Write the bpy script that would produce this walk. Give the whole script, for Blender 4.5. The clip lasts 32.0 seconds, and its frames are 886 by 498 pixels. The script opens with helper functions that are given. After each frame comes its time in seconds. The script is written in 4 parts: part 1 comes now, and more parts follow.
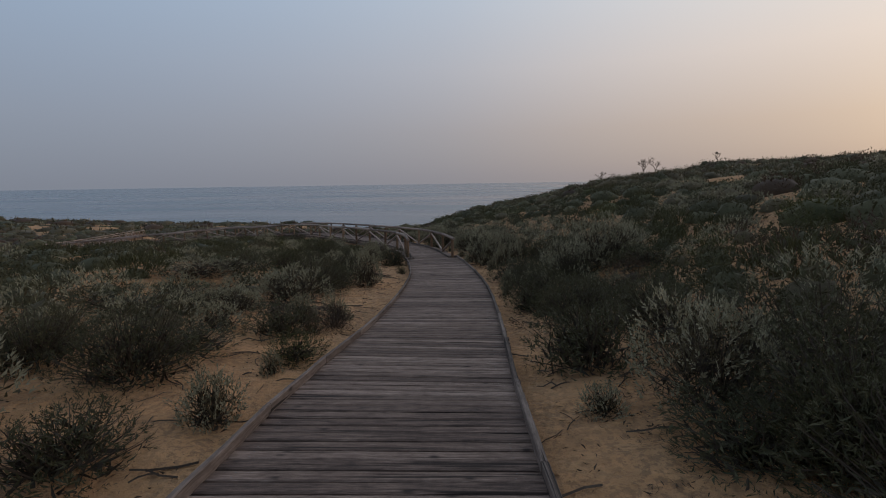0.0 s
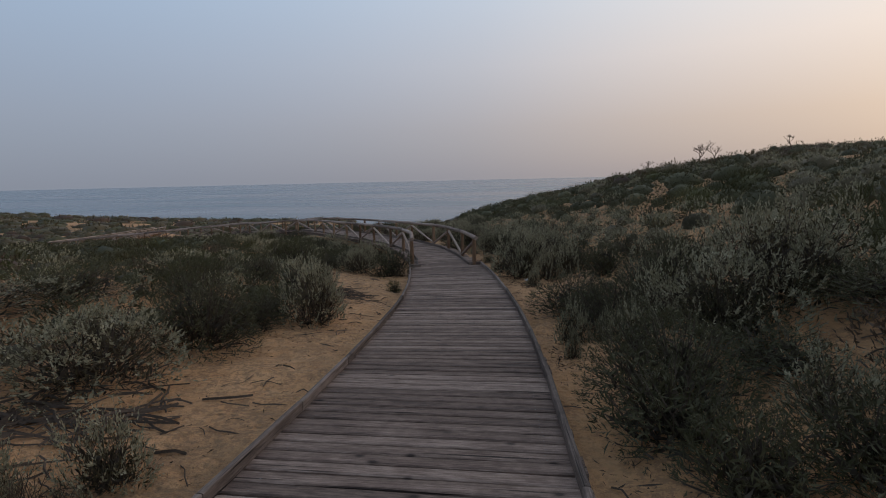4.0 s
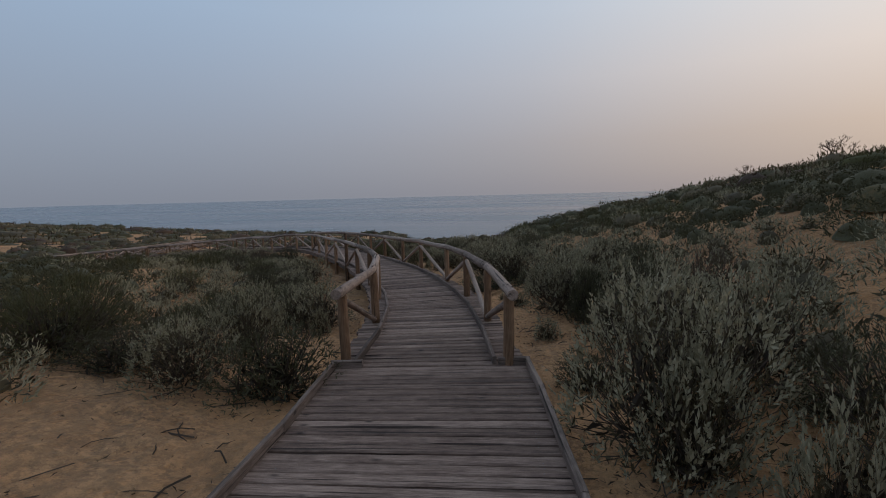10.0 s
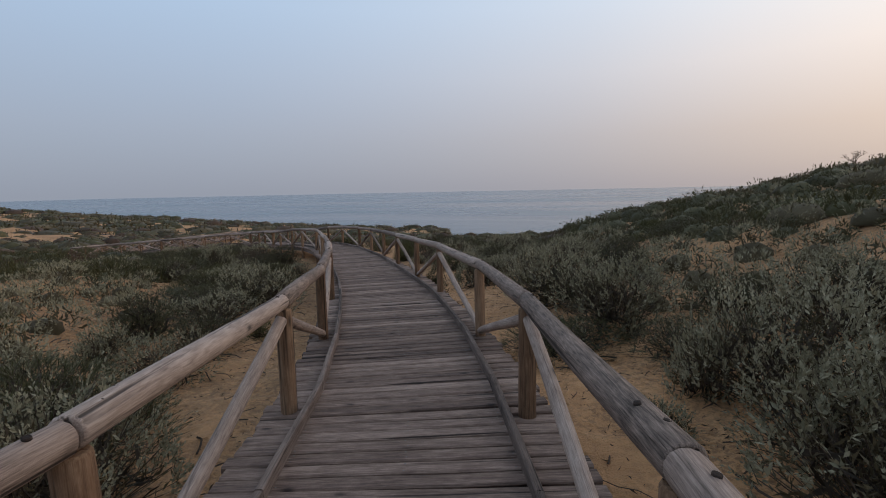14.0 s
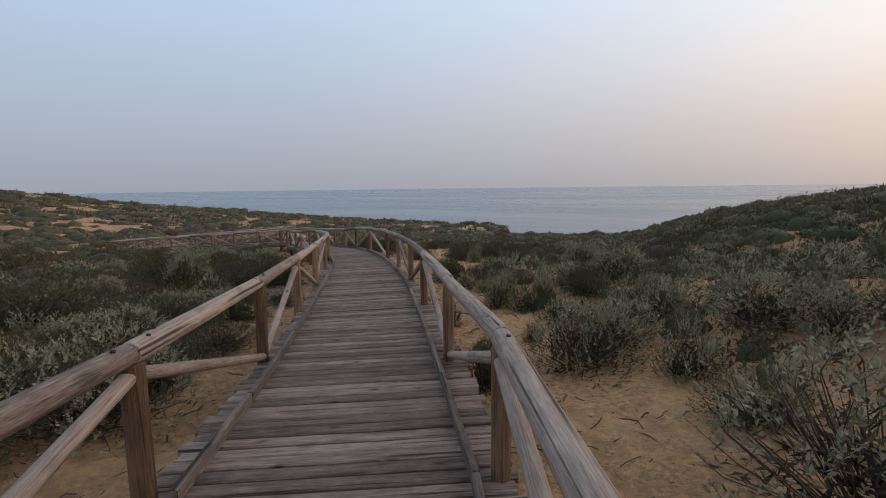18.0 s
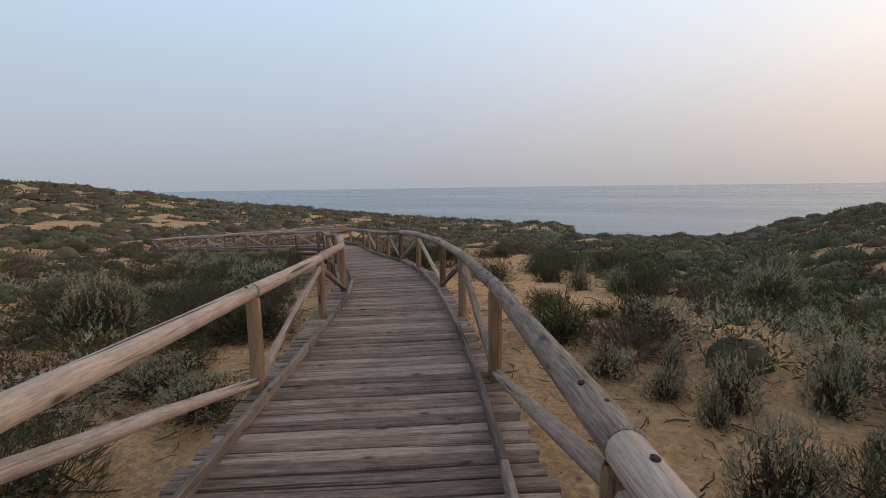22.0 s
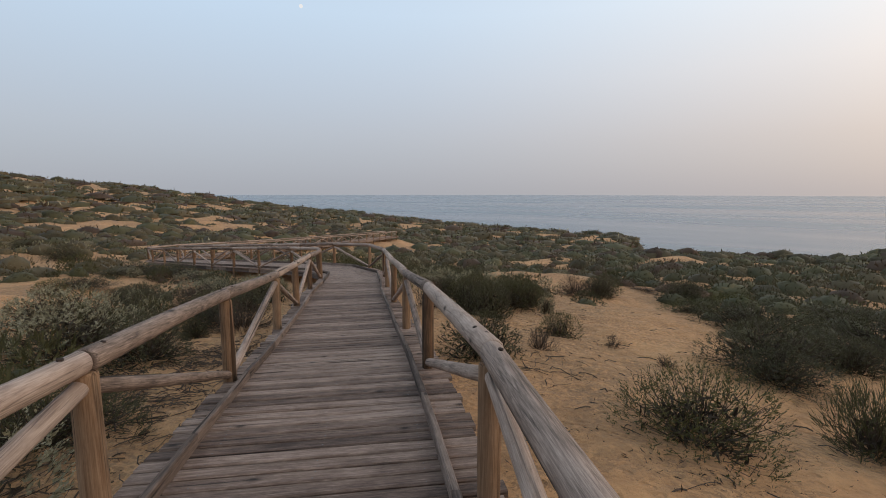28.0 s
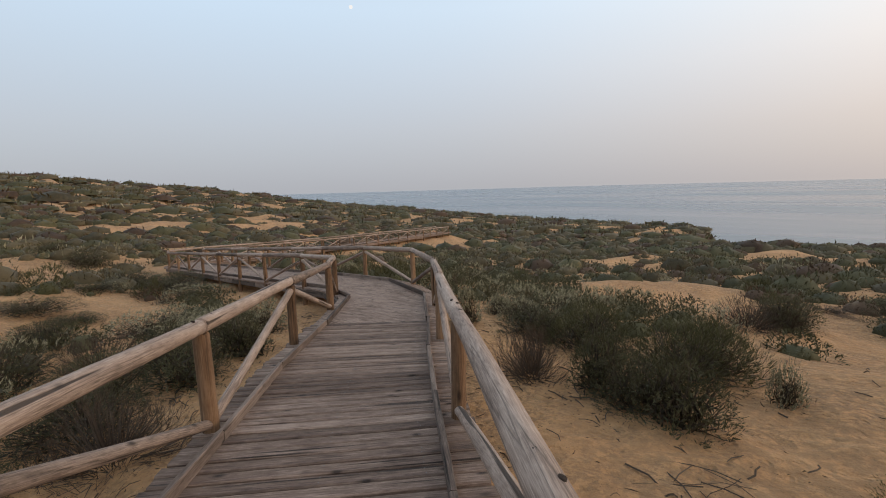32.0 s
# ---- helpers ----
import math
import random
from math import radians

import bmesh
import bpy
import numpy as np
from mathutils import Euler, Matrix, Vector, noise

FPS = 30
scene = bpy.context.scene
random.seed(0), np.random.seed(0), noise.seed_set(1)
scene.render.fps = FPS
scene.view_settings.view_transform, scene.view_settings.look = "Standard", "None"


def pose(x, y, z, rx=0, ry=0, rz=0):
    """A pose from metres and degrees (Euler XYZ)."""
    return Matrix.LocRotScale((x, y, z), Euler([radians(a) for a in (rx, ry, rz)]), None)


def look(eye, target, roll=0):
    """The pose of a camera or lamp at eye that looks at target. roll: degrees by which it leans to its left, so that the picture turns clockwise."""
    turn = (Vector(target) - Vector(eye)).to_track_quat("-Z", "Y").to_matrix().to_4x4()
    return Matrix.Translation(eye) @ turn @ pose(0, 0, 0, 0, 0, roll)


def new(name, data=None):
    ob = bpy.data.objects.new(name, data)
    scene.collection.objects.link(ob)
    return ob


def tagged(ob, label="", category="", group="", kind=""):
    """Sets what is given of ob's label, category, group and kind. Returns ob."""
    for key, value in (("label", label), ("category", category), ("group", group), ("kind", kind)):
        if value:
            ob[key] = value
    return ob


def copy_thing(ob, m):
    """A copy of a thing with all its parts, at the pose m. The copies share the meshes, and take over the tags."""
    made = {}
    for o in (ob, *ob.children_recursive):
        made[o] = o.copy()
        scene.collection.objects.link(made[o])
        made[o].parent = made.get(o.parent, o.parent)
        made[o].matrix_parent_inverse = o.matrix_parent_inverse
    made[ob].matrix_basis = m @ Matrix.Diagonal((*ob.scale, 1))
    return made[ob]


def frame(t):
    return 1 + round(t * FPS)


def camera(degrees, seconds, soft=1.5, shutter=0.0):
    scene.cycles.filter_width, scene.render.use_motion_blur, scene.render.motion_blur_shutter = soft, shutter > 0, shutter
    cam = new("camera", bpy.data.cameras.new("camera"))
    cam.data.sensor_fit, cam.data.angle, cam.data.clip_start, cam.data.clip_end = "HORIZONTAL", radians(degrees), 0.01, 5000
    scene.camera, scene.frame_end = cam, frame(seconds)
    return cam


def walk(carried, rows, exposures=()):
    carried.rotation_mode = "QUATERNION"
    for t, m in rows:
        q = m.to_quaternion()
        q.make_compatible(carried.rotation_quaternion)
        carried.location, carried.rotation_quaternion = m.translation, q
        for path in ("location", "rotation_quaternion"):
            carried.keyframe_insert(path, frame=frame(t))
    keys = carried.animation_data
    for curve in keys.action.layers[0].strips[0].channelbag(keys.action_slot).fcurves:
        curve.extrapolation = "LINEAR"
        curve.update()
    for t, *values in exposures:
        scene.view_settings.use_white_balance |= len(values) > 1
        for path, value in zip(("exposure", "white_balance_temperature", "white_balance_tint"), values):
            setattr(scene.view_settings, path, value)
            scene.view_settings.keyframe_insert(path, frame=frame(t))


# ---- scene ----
# ---------------------------------------------------------------- camera
cam = camera(88.2, 32.0, soft=1.0)
PATH = [   # seconds, eye, target, roll
    (0, (0.006, 0.002, 1.568), (0.005, 1.980, 1.272), -0.89),
    (0.5, (0.005, 0.733, 1.480), (-0.012, 2.709, 1.174), -1.00),
    (1, (-0.034, 1.508, 1.402), (-0.064, 3.483, 1.091), -1.24),
    (1.5, (0.041, 2.240, 1.324), (-0.009, 4.214, 1.009), -1.42),
    (2, (0.043, 3.011, 1.264), (-0.034, 4.984, 0.941), -1.63),
    (2.5, (0.107, 3.702, 1.189), (0.014, 5.672, 0.854), -1.78),
    (3, (0.174, 4.448, 1.109), (0.069, 6.417, 0.777), -1.59),
    (3.5, (0.291, 5.162, 1.015), (0.174, 7.133, 0.696), -1.42),
    (5.5, (0.516, 8.238, 0.659), (0.326, 10.206, 0.358), -1.71),
    (6, (0.558, 9.036, 0.601), (0.349, 11.002, 0.301), -1.95),
    (6.5, (0.624, 9.746, 0.547), (0.396, 11.711, 0.252), -1.93),
    (7, (0.643, 10.490, 0.530), (0.388, 12.455, 0.255), -2.01),
    (7.5, (0.658, 11.191, 0.477), (0.384, 13.153, 0.206), -1.92),
    (8, (0.680, 12.023, 0.400), (0.387, 13.984, 0.139), -1.64),
    (8.5, (0.678, 12.796, 0.316), (0.377, 14.756, 0.057), -1.57),
    (9, (0.692, 13.625, 0.252), (0.374, 15.583, -0.003), -1.65),
    (9.5, (0.698, 14.368, 0.206), (0.361, 16.324, -0.045), -1.55),
    (10, (0.640, 15.110, 0.148), (0.274, 17.061, -0.094), -1.48),
    (10.5, (0.562, 15.887, 0.074), (0.180, 17.836, -0.164), -1.27),
    (11, (0.515, 16.716, 0.023), (0.101, 18.658, -0.217), -1.24),
    (11.5, (0.405, 17.498, -0.065), (-0.034, 19.434, -0.311), -1.14),
    (12, (0.250, 18.345, -0.141), (-0.215, 20.274, -0.393), -1.13),
    (12.5, (0.125, 18.990, -0.180), (-0.358, 20.914, -0.439), -1.12),
    (13, (-0.033, 19.765, -0.239), (-0.529, 21.685, -0.498), -1.13),
    (13.5, (-0.166, 20.440, -0.280), (-0.691, 22.352, -0.541), -1.22),
    (14, (-0.300, 21.124, -0.296), (-0.852, 23.028, -0.557), -1.20),
    (14.5, (-0.436, 21.752, -0.320), (-1.012, 23.648, -0.590), -1.15),
    (16.5, (-1.220, 24.660, -0.398), (-1.906, 26.516, -0.689), -1.47),
    (17, (-1.476, 25.452, -0.421), (-2.200, 27.293, -0.714), -1.17),
    (17.5, (-1.793, 26.177, -0.486), (-2.546, 28.007, -0.773), -1.01),
    (18, (-2.073, 26.957, -0.497), (-2.859, 28.776, -0.772), -0.74),
    (18.5, (-2.436, 27.616, -0.540), (-3.251, 29.422, -0.816), -0.85),
    (19, (-2.753, 28.330, -0.570), (-3.591, 30.123, -0.861), -0.87),
    (19.5, (-3.101, 29.035, -0.678), (-3.966, 30.814, -0.971), -0.65),
    (20, (-3.539, 29.739, -0.729), (-4.432, 31.506, -1.011), -0.61),
    (20.5, (-3.909, 30.369, -0.737), (-4.832, 32.122, -1.010), -0.50),
    (21, (-4.318, 31.106, -0.762), (-5.270, 32.843, -1.035), -0.53),
    (21.5, (-4.778, 31.778, -0.838), (-5.762, 33.497, -1.116), -0.68),
    (22, (-5.229, 32.553, -0.882), (-6.248, 34.252, -1.160), -0.84),
    (22.5, (-5.640, 33.166, -0.898), (-6.693, 34.844, -1.172), -0.95),
    (23, (-6.036, 33.927, -0.930), (-7.121, 35.585, -1.201), -0.90),
    (23.5, (-6.457, 34.594, -0.982), (-7.569, 36.233, -1.260), -1.18),
    (24, (-6.910, 35.354, -1.051), (-8.040, 36.981, -1.332), -1.25),
    (24.5, (-7.384, 36.077, -1.117), (-8.528, 37.693, -1.395), -1.04),
    (25, (-7.834, 36.776, -1.171), (-8.992, 38.384, -1.441), -0.81),
    (25.5, (-8.265, 37.399, -1.200), (-9.438, 38.997, -1.462), -0.71),
    (27.5, (-10.123, 39.820, -1.251), (-11.314, 41.406, -1.502), 0.24),
    (28, (-10.681, 40.410, -1.324), (-11.885, 41.988, -1.571), 0.01),
    (28.5, (-11.190, 40.979, -1.343), (-12.409, 42.544, -1.592), -0.20),
    (29, (-11.723, 41.557, -1.388), (-12.963, 43.105, -1.646), -0.52),
    (29.5, (-12.225, 42.127, -1.412), (-13.490, 43.654, -1.669), -0.75),
    (30, (-12.784, 42.680, -1.463), (-14.075, 44.185, -1.726), -0.97),
    (30.5, (-13.289, 43.243, -1.517), (-14.602, 44.729, -1.780), -1.11),
    (31, (-13.838, 43.802, -1.599), (-15.170, 45.270, -1.865), -1.38),
    (31.5, (-14.375, 44.315, -1.673), (-15.729, 45.763, -1.936), -1.58),
    (32, (-14.962, 44.787, -1.772), (-16.334, 46.218, -2.040), -1.65),
]
EXPOSURES = [(0, -0.1, 6480, 10), (3, 0.14, 6480, 10), (6, 0.04, 6480, 10), (9, -0.06, 6480, 10), (10.5, 0.05, 6480, 10), (13, 0.32, 6520, 10), (19, 0.62, 6850, 10), (25, 0.79, 7200, 10), (28, 0.74, 7280, 10), (32, 0.86, 7500, 10)]
walk(cam, [(t, look(eye, target, roll)) for t, eye, target, roll in PATH], EXPOSURES)

# ---------------------------------------------------------------- sky and sun
SUN_TURN = -58.0      # degrees from +y, to the right
SUN_HEIGHT = 7.0
sun_way = Vector((math.sin(radians(-SUN_TURN)) * math.cos(radians(SUN_HEIGHT)),
                  math.cos(radians(-SUN_TURN)) * math.cos(radians(SUN_HEIGHT)), math.sin(radians(SUN_HEIGHT))))


class Nodes:
    """A short way to wire a node tree."""

    def __init__(self, tree):
        self.tree = tree

    def add(self, kind, **values):
        n = self.tree.nodes.new(kind)
        for key, value in values.items():
            if key in n.inputs:
                n.inputs[key].default_value = value
        return n

    def link(self, a, b):
        self.tree.links.new(a, b)

    def math(self, op, a, b=None, clamp=False):
        n = self.tree.nodes.new("ShaderNodeMath")
        n.operation, n.use_clamp = op, clamp
        for k, v in enumerate((a, b)):
            if v is None:
                continue
            if isinstance(v, (int, float)):
                n.inputs[k].default_value = v
            else:
                self.link(v, n.inputs[k])
        return n.outputs[0]

    def mix(self, fac, a, b, mode="MIX"):
        n = self.tree.nodes.new("ShaderNodeMix")
        n.data_type, n.blend_type = "RGBA", mode
        for k, v in ((0, fac), (6, a), (7, b)):
            if isinstance(v, (int, float)):
                n.inputs[k].default_value = v
            elif isinstance(v, tuple):
                n.inputs[k].default_value = (*v, 1)
            else:
                self.link(v, n.inputs[k])
        return n.outputs[2]

    def ramp(self, fac, stops, ease=False):
        n = self.tree.nodes.new("ShaderNodeValToRGB")
        e = n.color_ramp.elements
        if ease:
            n.color_ramp.interpolation = "B_SPLINE"
        while len(e) < len(stops):
            e.new(0.5)
        for k, (p, c) in enumerate(stops):
            e[k].position = p
            e[k].color = (*c, 1) if isinstance(c, tuple) else (c, c, c, 1)
        self.link(fac, n.inputs[0])
        return n.outputs[0]

    def noise(self, vec, scale, detail=4.0, rough=0.55, stretch=None, swirl=0.0):
        n = self.add("ShaderNodeTexNoise", Scale=scale, Detail=detail, Roughness=rough, Distortion=swirl)
        if stretch:
            m = self.add("ShaderNodeMapping")
            m.inputs["Scale"].default_value = stretch
            self.link(vec, m.inputs["Vector"])
            vec = m.outputs[0]
        self.link(vec, n.inputs["Vector"])
        return n.outputs["Fac"]


world = bpy.data.worlds.new("dusk_sky")
scene.world = world
world.use_nodes = True
world.node_tree.nodes.clear()
wn = Nodes(world.node_tree)
sky = wn.add("ShaderNodeTexSky")
sky.sky_type, sky.sun_disc = "NISHITA", False
sky.sun_elevation, sky.sun_rotation = radians(SUN_HEIGHT), radians(-SUN_TURN)
sky.air_density, sky.dust_density, sky.ozone_density = 1.0, 3.0, 2.0
where = wn.add("ShaderNodeTexCoord").outputs["Generated"]
split = wn.add("ShaderNodeSeparateXYZ")
wn.link(where, split.inputs[0])
height = wn.math("MAXIMUM", split.outputs[2], 0.0)
flat = Vector((sun_way.x, sun_way.y, 0)).normalized()
toward = wn.math("ADD", wn.math("MULTIPLY", split.outputs[0], flat.x), wn.math("MULTIPLY", split.outputs[1], flat.y))
toward = wn.math("MULTIPLY_ADD", toward, 0.5)
toward.node.inputs[2].default_value = 0.5
cool = wn.ramp(height, [(0.0, (0.235, 0.265, 0.325)), (0.12, (0.28, 0.33, 0.42)), (0.34, (0.325, 0.44, 0.60)), (1.0, (0.28, 0.40, 0.58))])
warm = wn.ramp(height, [(0.0, (0.44, 0.36, 0.33)), (0.1, (0.62, 0.49, 0.41)), (0.22, (0.84, 0.72, 0.64)), (0.36, (0.91, 0.88, 0.85)), (1.0, (0.55, 0.60, 0.68))])
haze = wn.mix(wn.ramp(toward, [(0.18, 0.0), (0.42, 0.04), (0.6, 0.16), (0.76, 0.33), (0.88, 0.65), (1.0, 1.08)], True), cool, warm)
dome = wn.mix(0.92, wn.mix(1.0, sky.outputs[0], (0.10, 0.10, 0.10), "MULTIPLY"), haze)
ground_glow = wn.add("ShaderNodeBackground", Strength=1.0)
wn.link(dome, ground_glow.inputs[0])
wn.link(ground_glow.outputs[0], wn.add("ShaderNodeOutputWorld").inputs[0])

sun = new("sun", bpy.data.lights.new("sun", "SUN"))
sun.data.energy, sun.data.angle, sun.data.color = 0.5, radians(14), (1.0, 0.86, 0.74)
sun.matrix_world = look((0, 0, 30), Vector((0, 0, 30)) - sun_way)


# ---------------------------------------------------------------- materials
def material(name, rough=0.8):
    m = bpy.data.materials.new(name)
    m.use_nodes = True
    m.node_tree.nodes.clear()
    n = Nodes(m.node_tree)
    b = n.add("ShaderNodeBsdfPrincipled", Roughness=rough)
    n.link(b.outputs[0], n.add("ShaderNodeOutputMaterial").inputs[0])
    return m, n, b


def bump(n, b, height, strength=0.3, distance=0.01):
    k = n.add("ShaderNodeBump", Strength=strength, Distance=distance)
    n.link(height, k.inputs["Height"])
    n.link(k.outputs[0], b.inputs["Normal"])


def wood(name, dark, mid, pale, along=0, ring=1.0, vary=0.3, swirl=0.0, checks=0.5):
    """Weathered softwood: grain along one local axis, knots, long drying cracks, grey patches, a tone of its own for each piece."""
    m, n, b = material(name, 0.85)
    tc = n.add("ShaderNodeTexCoord").outputs["Object"]
    info = n.add("ShaderNodeObjectInfo").outputs["Random"]
    move = n.add("ShaderNodeVectorMath")
    move.operation = "ADD"
    shift = n.add("ShaderNodeCombineXYZ")
    for k, f in enumerate((37.0, 61.0, 23.0)):
        n.link(n.math("MULTIPLY", info, f), shift.inputs[k])
    n.link(tc, move.inputs[0])
    n.link(shift.outputs[0], move.inputs[1])
    v = move.outputs[0]

    def stretched(amount):
        return tuple(amount if k == along else 1.0 for k in range(3))

    grain = n.noise(v, 60 * ring, 6, 0.65, stretched(0.06), swirl)
    fine = n.noise(v, 260 * ring, 3, 0.6, stretched(0.05))
    blot = n.noise(v, 3.2, 6, 0.7, stretched(0.5))
    rot = n.noise(v, 14.0, 5, 0.7, stretched(0.4))
    tone = n.math("ADD", n.math("MULTIPLY", grain, 0.6), n.math("MULTIPLY", blot, 0.45))
    tone = n.math("ADD", tone, n.math("MULTIPLY", n.math("SUBTRACT", fine, 0.5), 0.42))
    tone = n.math("ADD", tone, n.math("MULTIPLY", n.math("SUBTRACT", rot, 0.5), 0.30))
    tone = n.math("ADD", n.math("SUBTRACT", tone, 0.07), n.math("MULTIPLY", n.math("SUBTRACT", info, 0.5), vary))
    colour = n.ramp(tone, [(0.22, dark), (0.45, mid), (0.68, pale)])
    spots = n.add("ShaderNodeTexVoronoi", Scale=5.5)
    mp = n.add("ShaderNodeMapping")
    mp.inputs["Scale"].default_value = stretched(0.5)
    n.link(v, mp.inputs["Vector"])
    n.link(mp.outputs[0], spots.inputs["Vector"])
    knot = n.ramp(spots.outputs["Distance"], [(0.05, 1.0), (0.13, 0.25), (0.2, 0.0)])
    colour = n.mix(n.math("MULTIPLY", knot, 0.85), colour, tuple(c * 0.3 for c in dark))
    crack = n.ramp(n.noise(v, 26 * ring, 2, 0.5, stretched(0.02)), [(0.325, 1.0), (0.37, 0.0)])
    check = n.ramp(n.noise(v, 9 * ring, 3, 0.55, stretched(0.035)), [(0.5 - 0.012, 0.0), (0.5, checks), (0.5 + 0.012, 0.0)])
    crack = n.math("MAXIMUM", crack, check)
    colour = n.mix(n.math("MULTIPLY", crack, 0.85), colour, tuple(c * 0.3 for c in dark))
    n.link(colour, b.inputs["Base Color"])
    b.inputs["Specular IOR Level"].default_value = 0.3
    high = n.math("ADD", n.math("ADD", grain, n.math("MULTIPLY", fine, 0.5)), n.math("MULTIPLY", rot, 0.5))
    bump(n, b, n.math("SUBTRACT", high, n.math("MULTIPLY", crack, 1.5)), 0.7, 0.005)
    return m


PLANK_WOOD = wood("weathered_deck_wood", (0.060, 0.038, 0.029), (0.190, 0.122, 0.091), (0.40, 0.277, 0.213), 0, 1.0, 0.24, 0.0, 0.3)
RAIL_WOOD = wood("weathered_log_wood", (0.085, 0.060, 0.046), (0.31, 0.217, 0.168), (0.53, 0.39, 0.31), 2, 0.8, 0.25, 2.2, 0.5)
POST_WOOD = wood("brown_post_wood", (0.075, 0.040, 0.022), (0.215, 0.117, 0.064), (0.35, 0.215, 0.13), 2, 0.7, 0.3, 1.6, 0.7)
CURB_WOOD = wood("weathered_curb_wood", (0.058, 0.040, 0.031), (0.155, 0.108, 0.085), (0.30, 0.218, 0.174), 0)


def foliage(name, low, high, dry, sheen=0.6, thin=True):
    m, n, b = material(name, sheen)
    info = n.add("ShaderNodeObjectInfo").outputs["Random"]
    geo = n.add("ShaderNodeNewGeometry")
    patchy = n.noise(geo.outputs["Position"], 7.0, 5, 0.75)
    tone = n.math("ADD", n.math("MULTIPLY", geo.outputs["Random Per Island"], 0.5), n.math("MULTIPLY", info, 0.2))
    tone = n.math("ADD", tone, n.math("MULTIPLY", n.math("SUBTRACT", patchy, 0.25), 0.6))
    tone = n.math("ADD", tone, n.math("MULTIPLY", n.math("SUBTRACT", n.noise(geo.outputs["Position"], 1.2, 2, 0.5), 0.5), 0.8))
    colour = n.ramp(tone, [(0.05, low), (0.85, high), (0.97, dry)])
    n.link(colour, b.inputs["Base Color"])
    b.inputs["Specular IOR Level"].default_value = 0.2
    bump(n, b, n.noise(geo.outputs["Position"], 22.0, 4, 0.8), 0.4, 0.03)
    if thin:
        through_light = n.add("ShaderNodeBsdfTranslucent")
        n.link(colour, through_light.inputs[0])
        both = n.add("ShaderNodeMixShader", Fac=0.15)
        n.link(b.outputs[0], both.inputs[1])
        n.link(through_light.outputs[0], both.inputs[2])
        n.link(both.outputs[0], [k for k in m.node_tree.nodes if k.type == "OUTPUT_MATERIAL"][0].inputs[0])
    return m


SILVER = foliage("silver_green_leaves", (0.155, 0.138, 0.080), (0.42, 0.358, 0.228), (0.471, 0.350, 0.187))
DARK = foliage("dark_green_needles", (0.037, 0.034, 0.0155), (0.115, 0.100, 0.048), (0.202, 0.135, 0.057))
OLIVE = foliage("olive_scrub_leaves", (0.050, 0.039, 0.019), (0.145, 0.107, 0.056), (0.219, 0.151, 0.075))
FRESH = foliage("fresh_green_leaves", (0.040, 0.040, 0.013), (0.125, 0.110, 0.037), (0.231, 0.162, 0.052))
BROOM = foliage("grey_green_broom_twigs", (0.042, 0.040, 0.016), (0.112, 0.099, 0.041), (0.19, 0.15, 0.07))
RUSTY = foliage("dry_brown_twigs", (0.054, 0.033, 0.021), (0.128, 0.075, 0.044), (0.182, 0.116, 0.066))
BARK = foliage("grey_brown_bark", (0.048, 0.033, 0.023), (0.118, 0.082, 0.060), (0.171, 0.125, 0.092), 0.9, False)
# HEART is dark to paint in the shade deep inside the shrubs
HEART = foliage("shaded_inner_twigs", (0.030, 0.022, 0.015), (0.070, 0.050, 0.034), (0.10, 0.075, 0.05), 0.95, False)
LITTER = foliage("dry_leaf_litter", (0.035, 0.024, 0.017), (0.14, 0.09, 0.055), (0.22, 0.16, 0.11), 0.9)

SAND, n, b = material("ochre_sand", 0.95)
tc = n.add("ShaderNodeNewGeometry").outputs["Position"]
big = n.noise(tc, 0.35, 5, 0.6)
mid = n.noise(tc, 3.0, 5, 0.65)
fine = n.noise(tc, 70.0, 3, 0.6)
sand = n.ramp(n.math("ADD", n.math("MULTIPLY", mid, 0.6), n.math("MULTIPLY", big, 0.4)), [(0.3, (0.43, 0.205, 0.086)), (0.5, (0.60, 0.302, 0.128)), (0.7, (0.70, 0.39, 0.185))])
crumbs = n.math("MULTIPLY", n.ramp(n.noise(tc, 16.0, 4, 0.7), [(0.47, 0.0), (0.56, 1.0)]), n.ramp(n.noise(tc, 0.8, 3, 0.6), [(0.38, 0.15), (0.58, 1.0)]))
sand = n.mix(n.math("MULTIPLY", crumbs, 0.5), sand, (0.085, 0.052, 0.033))
# fine dark specks: litter, also painting in the shading of footprints
bits = n.math("MULTIPLY", n.ramp(n.noise(tc, 55.0, 3, 0.7), [(0.60, 0.0), (0.66, 1.0)]), n.ramp(n.noise(tc, 1.7, 3, 0.6), [(0.40, 0.0), (0.6, 1.0)]))
sand = n.mix(n.math("MULTIPLY", bits, 0.75), sand, (0.075, 0.045, 0.028))
mat_of_litter = n.math("MULTIPLY", n.ramp(n.noise(tc, 0.22, 4, 0.6), [(0.40, 0.0), (0.58, 1.0)]), n.ramp(n.noise(tc, 7.0, 4, 0.7), [(0.38, 0.15), (0.55, 1.0)]))
sand = n.mix(n.math("MULTIPLY", mat_of_litter, 0.5), sand, (0.135, 0.086, 0.046))
n.link(n.mix(n.math("MULTIPLY", fine, 0.25), sand, (0.46, 0.24, 0.11)), b.inputs["Base Color"])
prints = n.add("ShaderNodeTexVoronoi", Scale=3.2)
n.link(tc, prints.inputs["Vector"])
pits = n.add("ShaderNodeTexVoronoi", Scale=8.5)
wobble = n.add("ShaderNodeMixRGB", Fac=0.06)
n.link(tc, wobble.inputs[1])
n.link(n.add("ShaderNodeTexNoise", Scale=4.0).outputs["Color"], wobble.inputs[2])
n.link(wobble.outputs[0], pits.inputs["Vector"])
